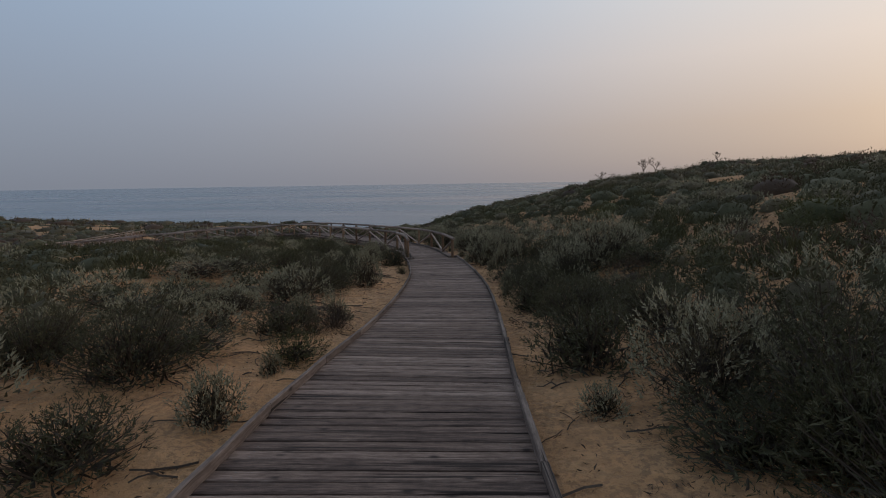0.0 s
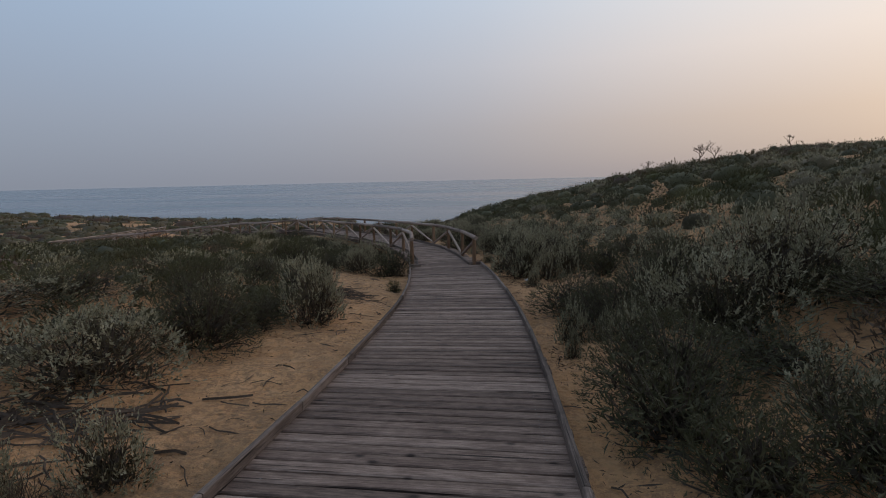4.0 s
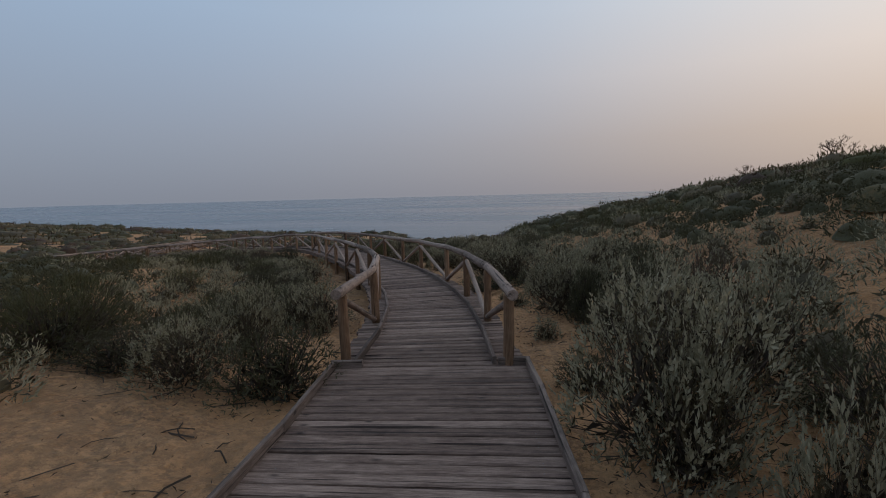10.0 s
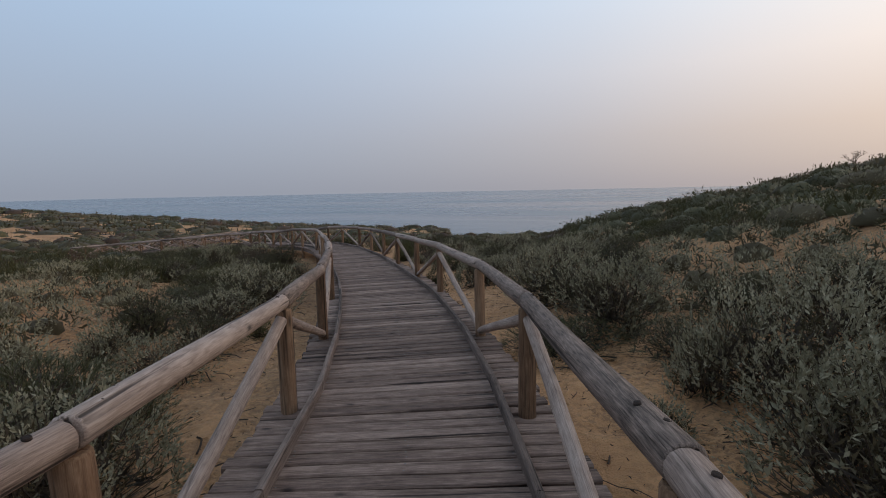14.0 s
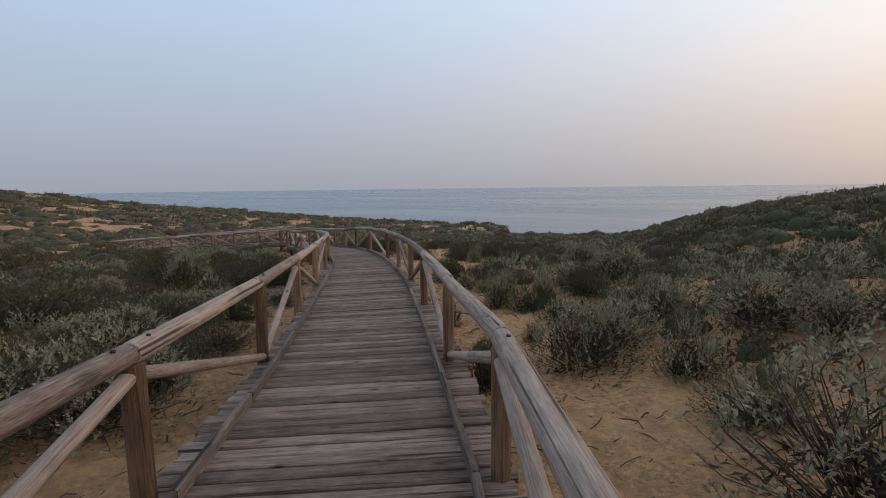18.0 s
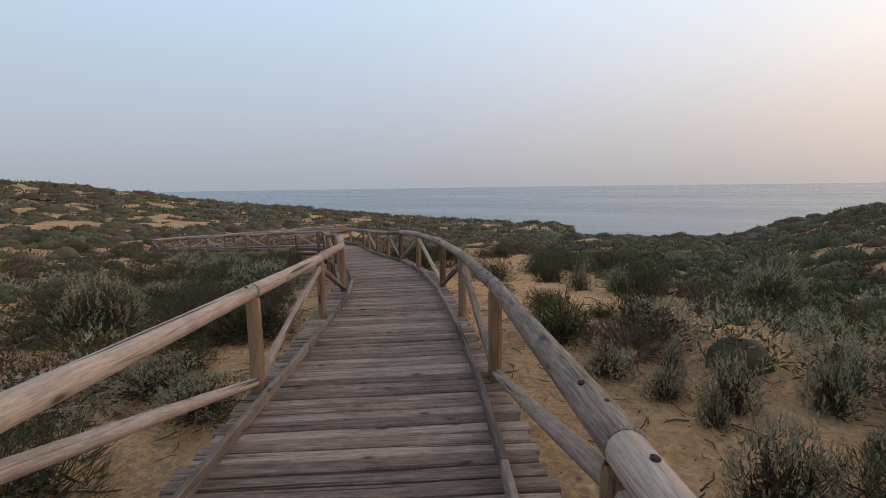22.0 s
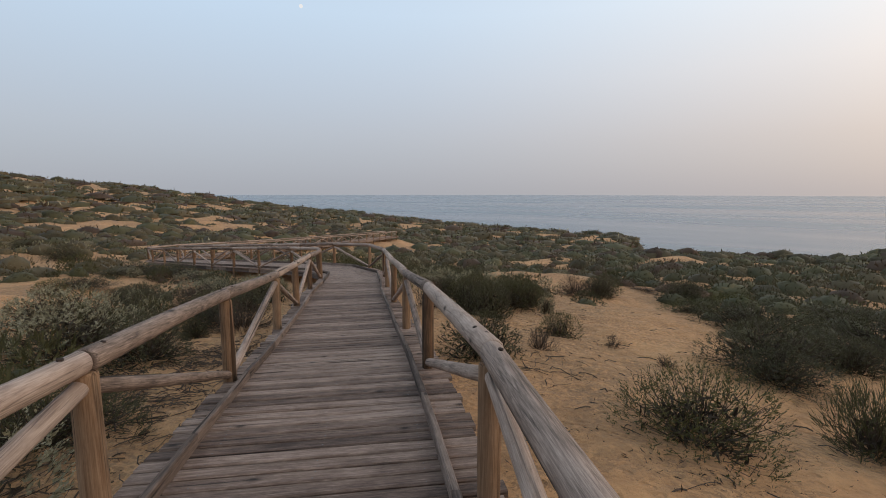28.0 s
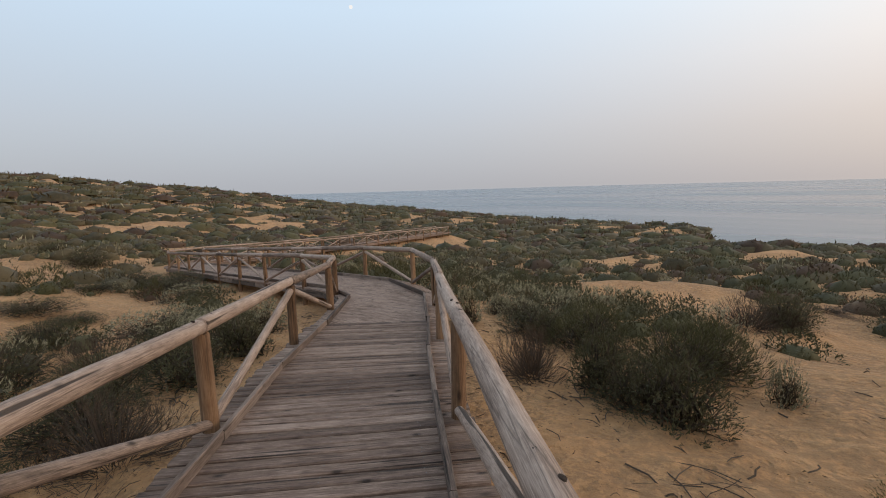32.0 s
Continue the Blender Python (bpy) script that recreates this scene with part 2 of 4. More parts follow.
dents = n.math("MULTIPLY", n.ramp(pits.outputs["Distance"], [(0.05, 0.0), (0.35, 1.0)]), n.ramp(n.noise(tc, 1.1, 3, 0.6), [(0.35, 0.1), (0.6, 0.55)]))
relief = n.math("ADD", n.math("MULTIPLY", n.ramp(prints.outputs["Distance"], [(0.0, 0.0), (0.4, 1.0)]), 0.6), n.math("ADD", n.math("ADD", mid, dents), n.math("MULTIPLY", fine, 0.25)))
bump(n, b, relief, 1.0, 0.085)

SEA, n, b = material("calm_sea_water", 0.22)
tc = n.add("ShaderNodeNewGeometry").outputs["Position"]
bands = n.noise(tc, 0.006, 5, 0.6, (0.35, 1.0, 1.0))
n.link(n.ramp(bands, [(0.35, (0.05, 0.085, 0.115)), (0.65, (0.10, 0.14, 0.165))]), b.inputs["Base Color"])
b.inputs["Specular IOR Level"].default_value = 0.5
n.link(n.ramp(bands, [(0.35, 0.18), (0.65, 0.34)]), b.inputs["Roughness"])
bump(n, b, n.math("ADD", n.noise(tc, 0.05, 3, 0.5), bands), 0.12, 2.0)


# ---------------------------------------------------------------- mesh helpers
def mesh_of(name, verts, faces, mat, smooth=False):
    me = bpy.data.meshes.new(name)
    me.from_pydata([tuple(v) for v in verts], [], [tuple(f) for f in faces])
    me.materials.append(mat)
    if smooth:
        me.polygons.foreach_set("use_smooth", [True] * len(me.polygons))
    me.update()
    return me


def quads_mesh(name, corners, mat):
    """Loose faces from an array (faces, corners, 3)."""
    corners = np.asarray(corners, float)
    count, size = corners.shape[:2]
    me = bpy.data.meshes.new(name)
    me.vertices.add(count * size)
    me.vertices.foreach_set("co", corners.reshape(-1))
    me.loops.add(count * size)
    me.loops.foreach_set("vertex_index", np.arange(count * size))
    me.polygons.add(count)
    me.polygons.foreach_set("loop_start", np.arange(count) * size)
    me.materials.append(mat)
    me.update()
    me.validate()
    return me


def child(name, me, parent, m=None, label=""):
    ob = new(name, me)
    ob.parent = parent
    if m is not None:
        ob.matrix_basis = m
    if label:
        ob["label"] = label
    return ob


def box_mesh(name, sx, sy, sz, bevel, mat, wear=0.0, seed=0, cuts=1):
    """A board from -s/2 to s/2 with chamfered long edges, a little uneven along its length (x)."""
    rng = random.Random(seed)
    ring = [(-sy / 2, -sz / 2), (sy / 2, -sz / 2), (sy / 2, sz / 2 - bevel), (sy / 2 - bevel, sz / 2), (-sy / 2 + bevel, sz / 2), (-sy / 2, sz / 2 - bevel)]
    verts, faces = [], []
    for k in range(cuts + 1):
        x = -sx / 2 + sx * k / cuts
        dy, dz = rng.uniform(-wear, wear), rng.uniform(-wear, wear)
        verts += [(x, y + dy, z + dz) for y, z in ring]
    w = len(ring)
    for k in range(cuts):
        for j in range(w):
            a, c = k * w + j, k * w + (j + 1) % w
            faces.append((a, c, c + w, a + w))
    faces.append(tuple(range(w))[::-1])
    faces.append(tuple(cuts * w + j for j in range(w)))
    return mesh_of(name, verts, faces, mat)


def log_mesh(name, length, r0, r1, mat, seed=0, sides=14, cuts=8, sway=0.006):
    """A peeled log along z from 0 to length, slightly crooked, with rounded rims."""
    rng = random.Random(seed)
    verts, faces = [], []
    stops = [0.0, 0.012] + [length * (k + 1) / (cuts + 1) for k in range(cuts)] + [length - 0.012, length]
    ph = [rng.uniform(0, 6.28) for _ in range(6)]
    for k, z in enumerate(stops):
        u = z / length
        r = r0 + (r1 - r0) * u
        if k in (0, len(stops) - 1):
            r -= 0.009
        ox, oy = sway * math.sin(3.1 * u + ph[0]), sway * math.sin(4.3 * u + ph[1])
        for j in range(sides):
            a = 2 * math.pi * j / sides
            rr = r * (1 + 0.035 * math.sin(2 * a + ph[2] + u * 1.5) + 0.02 * math.sin(3 * a + ph[3] - u * 2) + 0.012 * math.sin(5 * u * 6 + ph[4] + a))
            verts.append((ox + rr * math.cos(a), oy + rr * math.sin(a), z))
    for k in range(len(stops) - 1):
        for j in range(sides):
            a, c = k * sides + j, k * sides + (j + 1) % sides
            faces.append((a, c, c + sides, a + sides))
    faces.append(tuple(range(sides))[::-1])
    top = (len(stops) - 1) * sides
    faces.append(tuple(top + j for j in range(sides)))
    me = mesh_of(name, verts, faces, mat, True)
    for p in me.polygons:
        if len(p.vertices) > 4:
            p.use_smooth = False
    return me


def along(a, b, roll=0.0):
    """The pose with origin a whose z axis points to b."""
    a, b = Vector(a), Vector(b)
    return Matrix.Translation(a) @ (b - a).to_track_quat("Z", "X").to_matrix().to_4x4() @ Matrix.Rotation(roll, 4, "Z")


# ---------------------------------------------------------------- the line of the boardwalk
WAY = [(-8, -0.86, -7.98, 0.55), (0, -0.55, -0.02, -0.12), (4, -0.43, 4.04, -0.50), (8, -0.12, 8.01, -0.97), (12, 0.05, 11.97, -1.32),
       (16, -0.02, 15.92, -1.66), (20, -0.44, 19.84, -1.86), (24, -1.32, 23.68, -1.98), (28, -2.86, 27.31, -2.18), (32, -4.70, 30.81, -2.38),
       (36, -6.78, 34.18, -2.58), (40, -9.08, 37.42, -2.77), (44, -11.50, 40.55, -2.95), (47.5, -13.91, 42.99, -3.16), (51, -16.45, 45.30, -3.52)]
WAY += [(54.5, -19.1, 47.6, -3.78), (58, -21.6, 50.0, -4.05), (60.3, -23.4, 51.5, -4.22), (62, -25.0, 52.0, -4.33), (66, -29.0, 52.3, -4.65),
        (73, -36.0, 52.9, -5.25), (80, -43.0, 53.6, -5.85), (83.6, -46.4, 54.1, -6.15), (85.4, -47.8, 55.4, -6.3), (87.8, -48.5, 57.8, -6.45),
        (109, -56.3, 77.4, -7.7), (131, -64.5, 97.0, -8.8)]
WU = np.array([w[0] for w in WAY], float)
WP = np.array([w[1:] for w in WAY], float)
WT = np.gradient(WP, WU, axis=0)


def centre(u):
    """Place and tangent (per unit of u) on the deck's middle line."""
    u = min(max(u, WU[0]), WU[-1])
    k = min(int(np.searchsorted(WU, u, side="right")) - 1, len(WU) - 2)
    h = WU[k + 1] - WU[k]
    t = (u - WU[k]) / h
    a, b, ta, tb = WP[k], WP[k + 1], WT[k] * h, WT[k + 1] * h
    p = a * (2 * t**3 - 3 * t**2 + 1) + ta * (t**3 - 2 * t**2 + t) + b * (3 * t**2 - 2 * t**3) + tb * (t**3 - t**2)
    d = (a * (6 * t**2 - 6 * t) + ta * (3 * t**2 - 4 * t + 1) + b * (6 * t - 6 * t**2) + tb * (3 * t**2 - 2 * t)) / h
    return p, d


def beside(u, left, up=0.0):
    p, d = centre(u)
    f = math.hypot(d[0], d[1])
    return Vector((p[0] - d[1] / f * left, p[1] + d[0] / f * left, p[2] + up))


LINE = np.array([centre(u)[0] for u in np.arange(-8, 131, 0.5)])
LINE_U = np.arange(-8, 131, 0.5)


def smooth01(t):
    t = np.clip(t, 0.0, 1.0)
    return t * t * (3 - 2 * t)


def land(x, y):
    """The lie of the land without the strip along the boardwalk."""
    x, y = np.asarray(x, float), np.asarray(y, float)
    z = 0.7 - 0.1 * np.minimum(y, 150) - 0.06 * np.clip(y - 150, 0, 200) + 0.045 * np.clip(x + 10, -45, 0)
    z = z + 9.6 * (1 - np.exp(-1.6 * np.clip((x + 3) / 34, 0, 2.5))) * np.clip(0.2 + 0.0125 * y, 0.12, 1.0)
    z = z - 0.9 * np.exp(-((x - 12) / 9) ** 2 - ((y - 68) / 13) ** 2) + 0.35 * np.exp(-((x - 36) / 9) ** 2 - ((y - 62) / 12) ** 2)
    t = np.clip((-x - 60) / 240, 0, 1.05)
    z = z + 15 * t**1.8 * (1 - 0.58 * np.clip((y - 150) / 110, 0, 1))
    shore = 150 + 130 * smooth01((-x - 35) / 45) + 0.12 * np.maximum(-x - 120, 0) - 0.5 * np.maximum(x - 20, 0)
    return z - (z + 36) * smooth01((y - shore) / 22)


def rolling(x, y):
    return 0.35 * np.sin(x * 0.31 + 1.3 * np.sin(y * 0.17)) * np.sin(y * 0.27 + 0.7) + 0.12 * np.sin(x * 0.9 + y * 0.4) * np.sin(y * 0.8 - x * 0.3)


def ground(x, y):
    x, y = np.atleast_1d(np.asarray(x, float)), np.atleast_1d(np.asarray(y, float))
    d2 = (x[:, None] - LINE[None, :, 0]) ** 2 + (y[:, None] - LINE[None, :, 1]) ** 2
    k = d2.argmin(1)
    d = np.sqrt(d2[np.arange(len(x)), k])
    u = LINE_U[k]
    under = np.interp(u, [-8, 10, 18, 22, 28, 40, 55, 70, 131], [0.16, 0.16, 0.2, 0.34, 0.5, 0.6, 0.6, 0.45, 0.4])
    strip = LINE[k, 2] - under
    w = np.exp(-((d / np.where(u < 60, 6.5, 5.0)) ** 2))
    far = land(x, y) + rolling(x, y) * (1 + 3 * smooth01((np.hypot(x, y) - 60) / 150))
    lumps = rolling(x * 2.1, y * 2.1) * 0.28 * smooth01((d - 1.6) / 3)
    return strip * w + far * (1 - w) + lumps


def axis(lo, near_lo, near_hi, hi, fine_step, growth):
    out = list(np.arange(near_lo, near_hi, fine_step))
    step, v = fine_step, near_hi
    while v < hi:
        out.append(v)
        step *= growth
        v += step
    out.append(hi)
    step, v, low = fine_step, near_lo, []
    while v > lo:
        step *= growth
        v -= step
        low.append(max(v, lo))
    return np.array(low[::-1] + out)


gx, gy = axis(-900, -24, 6, 500, 0.22, 1.075), axis(-300, -2, 58, 900, 0.22, 1.075)
mx, my = np.meshgrid(gx, gy)
flatx, flaty = mx.ravel(), my.ravel()
gz = np.concatenate([ground(flatx[k:k + 4000], flaty[k:k + 4000]) for k in range(0, len(flatx), 4000)])
walked = random.Random(77)        # trodden, wind-blown sand: shallow dents a foot or two apart
for wave in (0.55, 0.62, 0.7, 0.8, 0.95, 1.15, 1.4):
    turn, start = walked.uniform(0, 3.1416), walked.uniform(0, 6.28)
    reach = np.exp(-(((flatx + 9) / 24) ** 4 + ((flaty - 28) / 40) ** 4))
    gz += reach * 0.0115 * wave**0.5 * np.sin(6.283 / wave * (flatx * math.cos(turn) + flaty * math.sin(turn)) + 1.7 * np.sin(flatx * 1.3 + wave * 9) + 1.5 * np.sin(flaty * 1.1 + start) + start)
me = bpy.data.meshes.new("ground")
nx, ny = len(gx), len(gy)
me.vertices.add(nx * ny)
me.vertices.foreach_set("co", np.stack([flatx, flaty, gz], 1).ravel())
ii = (np.arange(ny - 1)[:, None] * nx + np.arange(nx - 1)[None, :]).ravel()
loops = np.stack([ii, ii + 1, ii + nx + 1, ii + nx], 1).ravel()
me.loops.add(len(loops))
me.loops.foreach_set("vertex_index", loops)
me.polygons.add(len(ii))
me.polygons.foreach_set("loop_start", np.arange(len(ii)) * 4)
me.polygons.foreach_set("use_smooth", np.ones(len(ii), bool))
me.materials.append(SAND)
me.update()
me.validate()
tagged(new("ground", me), "ochre dune sand with footprints and dry leaf litter", "ground", kind="structure")

SEA_LEVEL = -33.0
sea = mesh_of("water", [(-4900, -4900, 0), (4900, -4900, 0), (4900, 4900, 0), (-4900, 4900, 0)], [(0, 1, 2, 3)], SEA)
tagged(new("water", sea), "calm hazy blue-grey sea reaching the horizon", "sea", kind="structure").location.z = SEA_LEVEL

def half_width(u, side):
    """From the middle line to the posts."""
    if side > 0:
        return float(np.interp(u, [20.6, 22.5, 24.8, 27, 29.9, 32.4, 35, 37.8, 40.4, 42.6, 45.7, 48, 51, 53.2, 58], [1.06, 0.92, 0.92, 0.95, 1.03, 1.08, 1.12, 1.08, 0.94, 0.87, 1.04, 1.07, 1.07, 1.01, 1.02]))
    return float(np.interp(u, [20.4, 22.4, 24.5, 26.6, 29.9, 32.1, 35, 37.8, 40.2, 42.6, 45.6, 48, 50.5, 53, 58], [0.92, 0.91, 0.90, 0.98, 1.03, 0.96, 0.98, 1.07, 1.10, 1.06, 0.98, 0.95, 0.96, 1.02, 1.02]))


# ---------------------------------------------------------------- boardwalk decks
PITCH = 0.14


def steps(u0, u1, pitch):
    u, out = u0, []
    while u < u1:
        out.append(u)
        _, d = centre(u)
        u += pitch / math.hypot(d[0], d[1])
    return out


def deck_pose(u, left=0.0, up=0.0):
    """x across the deck to the right, y ahead, z up."""
    p, d = centre(u)
    ahead = Vector(d).normalized()
    right = ahead.cross(Vector((0, 0, 1))).normalized()
    rise = right.cross(ahead)
    m = Matrix((right, ahead, rise)).transposed().to_4x4()
    m.translation = beside(u, left, up)
    return m


plank_sets = {}


def plank_meshes(half):
    if half not in plank_sets:
        plank_sets[half] = [box_mesh("plank", 2 * half, PITCH - 0.021, 0.045, 0.010, PLANK_WOOD, 0.0022, 7 * k + int(half * 100), 5) for k in range(7)]
    return plank_sets[half]


def deck(name, label, u0, u1, half, seed):
    base = tagged(new(name), label, "boardwalk")
    base.location = beside(u0, 0)
    inv = Matrix.Translation(-base.location)
    rng = random.Random(seed)
    for u in steps(u0, u1, PITCH):
        m = deck_pose(u, rng.uniform(-0.03, 0.03), -0.02 + rng.uniform(-0.0045, 0.0045)) @ pose(0, 0, 0, rng.uniform(-0.6, 0.6), 0, rng.uniform(-0.35, 0.35))
        child("plank", rng.choice(plank_meshes(half)), base, inv @ m)
    return base


def curb(base, side, at, u0, u1, seed, length=2.3):
    """Edge boards on the deck, end to end."""
    rng = random.Random(seed)
    inv = Matrix.Translation(-base.location)
    u = u0
    while u < u1 - 0.05:
        _, d = centre(u)
        step = min(length * rng.uniform(0.85, 1.1) / math.hypot(d[0], d[1]), u1 - u)
        if u1 - (u + step) < 0.6:
            step = u1 - u
        a, c = [beside(w, side * (at or half_width(w, side) - 0.165), 0.046) for w in (u, u + step)]
        size = (c - a).length - 0.008
        me = box_mesh("curb", size, 0.05, 0.09, 0.008, CURB_WOOD, 0.003, seed * 50 + int(u * 10), 4)
        way = (c - a).normalized()
        m = Matrix((way, Vector((0, 0, 1)).cross(way).normalized(), way.cross(Vector((0, 0, 1)).cross(way)).normalized())).transposed().to_4x4()
        m.translation = (a + c) / 2
        child("curb", me, base, inv @ m)
        u += step


def beams(base, u0, u1, offs, seed):
    inv = Matrix.Translation(-base.location)
    u = u0
    while u < u1 - 0.1:
        w = min(u + 2.5, u1)
        for o in offs:
            a, c = beside(u, o, -0.125), beside(w, o, -0.125)
            me = box_mesh("joist", (c - a).length + 0.02, 0.08, 0.16, 0.006, CURB_WOOD, 0.003, seed + int(u * 10), 2)
            way = (c - a).normalized()
            left = Vector((0, 0, 1)).cross(way).normalized()
            m = Matrix((way, left, way.cross(left))).transposed().to_4x4()
            m.translation = (a + c) / 2
            child("joist", me, base, inv @ m)
        u = w


STEEL, n, b = material("dull_screw_steel", 0.45)
b.inputs["Base Color"].default_value, b.inputs["Metallic"].default_value = (0.16, 0.15, 0.14, 1), 0.6


def screws(base, u0, u1, rows, seed):
    """Small screw heads, two on each plank over each beam."""
    rng = random.Random(seed)
    verts, faces = [], []
    back = Matrix.Translation(-base.location)
    for u in steps(u0, u1, PITCH):
        m = back @ deck_pose(u, 0, 0.0045)
        for x in rows:
            for y in (-0.035, 0.035):
                if rng.random() < 0.15:
                    continue
                k, cx, cy = len(verts), x + rng.uniform(-0.012, 0.012), y + rng.uniform(-0.006, 0.006)
                verts += [m @ Vector((cx + 0.0055 * math.cos(a * 1.0472), cy + 0.0055 * math.sin(a * 1.0472), 0)) for a in range(6)]
                faces.append(tuple(range(k, k + 6)))
    tagged(child("screw_heads", mesh_of("screw_heads", verts, faces, STEEL), base), kind="stuff")


RAIL_START = 20.35
approach = deck("boardwalk", "grey-brown weathered plank boardwalk without rails on sand", -8, RAIL_START, 1.18, 3)
curb(approach, 1, 1.14, -8, RAIL_START, 11, 1.5)
curb(approach, -1, 1.14, -8, RAIL_START, 12, 1.9)
beams(approach, -8, RAIL_START, (-0.95, 0.95), 5)
middle = deck("boardwalk", "grey-brown weathered plank boardwalk between log railings", RAIL_START + 0.09, 57.0, 1.12, 4)
curb(middle, 1, None, RAIL_START + 0.02, 57, 13, 1.6)
curb(middle, -1, None, RAIL_START + 0.02, 57, 14, 1.6)
beams(middle, RAIL_START + 0.1, 57, (-1.0, -0.4, 0.4, 1.0), 6)
screws(approach, -8, RAIL_START, (-0.95, 0.95), 91)
screws(middle, RAIL_START + 0.09, 57, (-0.72, 0.0, 0.68), 92)
for side in (1, -1):
    a, c = beside(RAIL_START, side * 0.80, 0.046), beside(RAIL_START, side * 1.17, 0.046)
    me = box_mesh("curb", (c - a).length, 0.05, 0.09, 0.008, CURB_WOOD, 0.002, 3)
    way = (c - a).normalized()
    left = Vector((0, 0, 1)).cross(way).normalized()
    m = Matrix((way, left, way.cross(left))).transposed().to_4x4()
    m.translation = (a + c) / 2 - approach.location
    child("curb", me, approach, m)

# the far part of the deck, its planks in one mesh
far_deck = tagged(new("boardwalk"), "distant weathered plank boardwalk winding down through the scrub", "boardwalk")
far_deck.location = beside(57, 0)
verts, faces = [], []
for u in steps(57.02, 131, 0.145):
    m = Matrix.Translation(-far_deck.location) @ deck_pose(u, 0, -0.02)
    k = len(verts)
    for z in (-0.02, 0.02):
        for x, y in ((-1.07, -0.066), (1.07, -0.066), (1.07, 0.066), (-1.07, 0.066)):
            verts.append(m @ Vector((x, y, z)))
    faces += [(k + 4, k + 5, k + 6, k + 7), (k, k + 1, k + 5, k + 4), (k + 1, k + 2, k + 6, k + 5), (k + 2, k + 3, k + 7, k + 6), (k + 3, k, k + 4, k + 7), (k + 3, k + 2, k + 1, k)]
tagged(child("planks", mesh_of("planks", verts, faces, PLANK_WOOD), far_deck), kind="stuff")
beams(far_deck, 57.02, 131, (-1.0, 1.0), 8)
curb(far_deck, 1, 0.83, 57.0, 131, 15, 2.6)
curb(far_deck, -1, 0.83, 57.0, 131, 16, 2.6)

# ---------------------------------------------------------------- log railings
POSTS = {1: [20.6, 22.55, 24.75, 27.0, 29.85, 32.4, 35.0, 37.8, 40.42, 42.6, 45.75, 48.1, 51.0, 53.2, 55.8, 58.4],
         -1: [20.36, 22.4, 24.45, 26.65, 29.9, 32.1, 35.0, 37.75, 40.2, 42.65, 45.6, 48.1, 50.45, 53.1, 55.8, 58.4]}
FAR_POSTS = [58.4 + 2.55 * k for k in range(1, 29)]
log_sets = {}


def logs(kind, length, r0, r1, mat, k):
    key = (kind, k)
    if key not in log_sets:
        log_sets[key] = log_mesh(kind, length, r0, r1, mat, k * 13 + len(kind), 14 if kind != "brace" else 12)
    return log_sets[key]


# near-black brown for the bolts: the shade of their holes put into the colour
BOLT_DARK, n, b = material("dark_bolt_hole", 0.9)
n.link(n.ramp(n.noise(n.add("ShaderNodeTexCoord").outputs["Object"], 90.0), [(0.35, (0.018, 0.012, 0.009)), (0.7, (0.07, 0.036, 0.02))]), b.inputs["Base Color"])
BOLT = log_mesh("bolt", 0.014, 0.014, 0.013, BOLT_DARK, 3, 8, 1, 0.0)


def railing(label, side, posts, seed, apex_first=True):
    base = tagged(new("railing"), label, "railing")
    base.location = beside(posts[0], side * 1.02)
    inv = Matrix.Translation(-base.location)
    rng = random.Random(seed)
    tops, feet = [], []
    for u in posts:
        foot = beside(u, side * half_width(u, side), 0)
        low = float(ground([foot.x], [foot.y])[0]) - 0.12
        lean = Vector((rng.uniform(-0.012, 0.012), rng.uniform(-0.012, 0.012), 0))
        top = foot + Vector((0, 0, 0.835)) + lean
        down = Vector((foot.x, foot.y, min(low, foot.z - 0.3)))
        me = logs("post", 1.0, 0.066, 0.062, POST_WOOD, rng.randrange(4))
        m = along(down, top, rng.uniform(0, 6)) @ Matrix.Diagonal((1, 1, (top - down).length, 1))
        child("post", me, base, inv @ m)
        tops.append(top)
        feet.append(foot)
    for k in range(len(posts) - 1):
        a, c = tops[k] + Vector((0, 0, 0.055)), tops[k + 1] + Vector((0, 0, 0.055))
        way = (c - a).normalized()
        if k == 0 and apex_first:
            a = a - way * 0.28
        me = logs("rail", 2.5, 0.066, 0.062, RAIL_WOOD, rng.randrange(5))
        length = (c - a).length - 0.006
        rail = child("rail", me, base, inv @ along(a, c, rng.uniform(0, 6)) @ Matrix.Diagonal((1, 1, length / 2.5, 1)))
        if apex_first:
            over = rail.matrix_basis.to_3x3().normalized().inverted() @ Vector((0, 0, 1))
            over = Vector((over.x, over.y, 0)).normalized()
            for z, turn in ((0.16, 0.35), (0.30, -0.25), (2.36, 0.2)):
                out = Matrix.Rotation(turn, 3, "Z") @ over
                child("bolt", BOLT, rail, along(out * 0.055 + Vector((0, 0, z)), out * 0.2 + Vector((0, 0, z))), "dark bolt in the log, coloured as its shaded hole")
        up, dn = (k, k + 1) if k % 2 == 0 else (k + 1, k)
        hi, lo = tops[up] - Vector((0, 0, 0.07)), feet[dn] + Vector((0, 0, 0.06))
        go = (lo - hi).normalized()
        me = logs("brace", 2.5, 0.045, 0.042, RAIL_WOOD, rng.randrange(4))
        child("brace", me, base, inv @ along(hi + go * 0.03, lo - go * 0.03, rng.uniform(0, 6)) @ Matrix.Diagonal((1, 1, ((lo - hi).length - 0.06) / 2.5, 1)))
    return base


for side in (1, -1):
    railing("weathered log railing with slanting braces along the boardwalk", side, POSTS[side], 21 + side)
    railing("distant weathered log railing along the winding boardwalk", side, [POSTS[side][-1]] + FAR_POSTS, 41 + side, False)

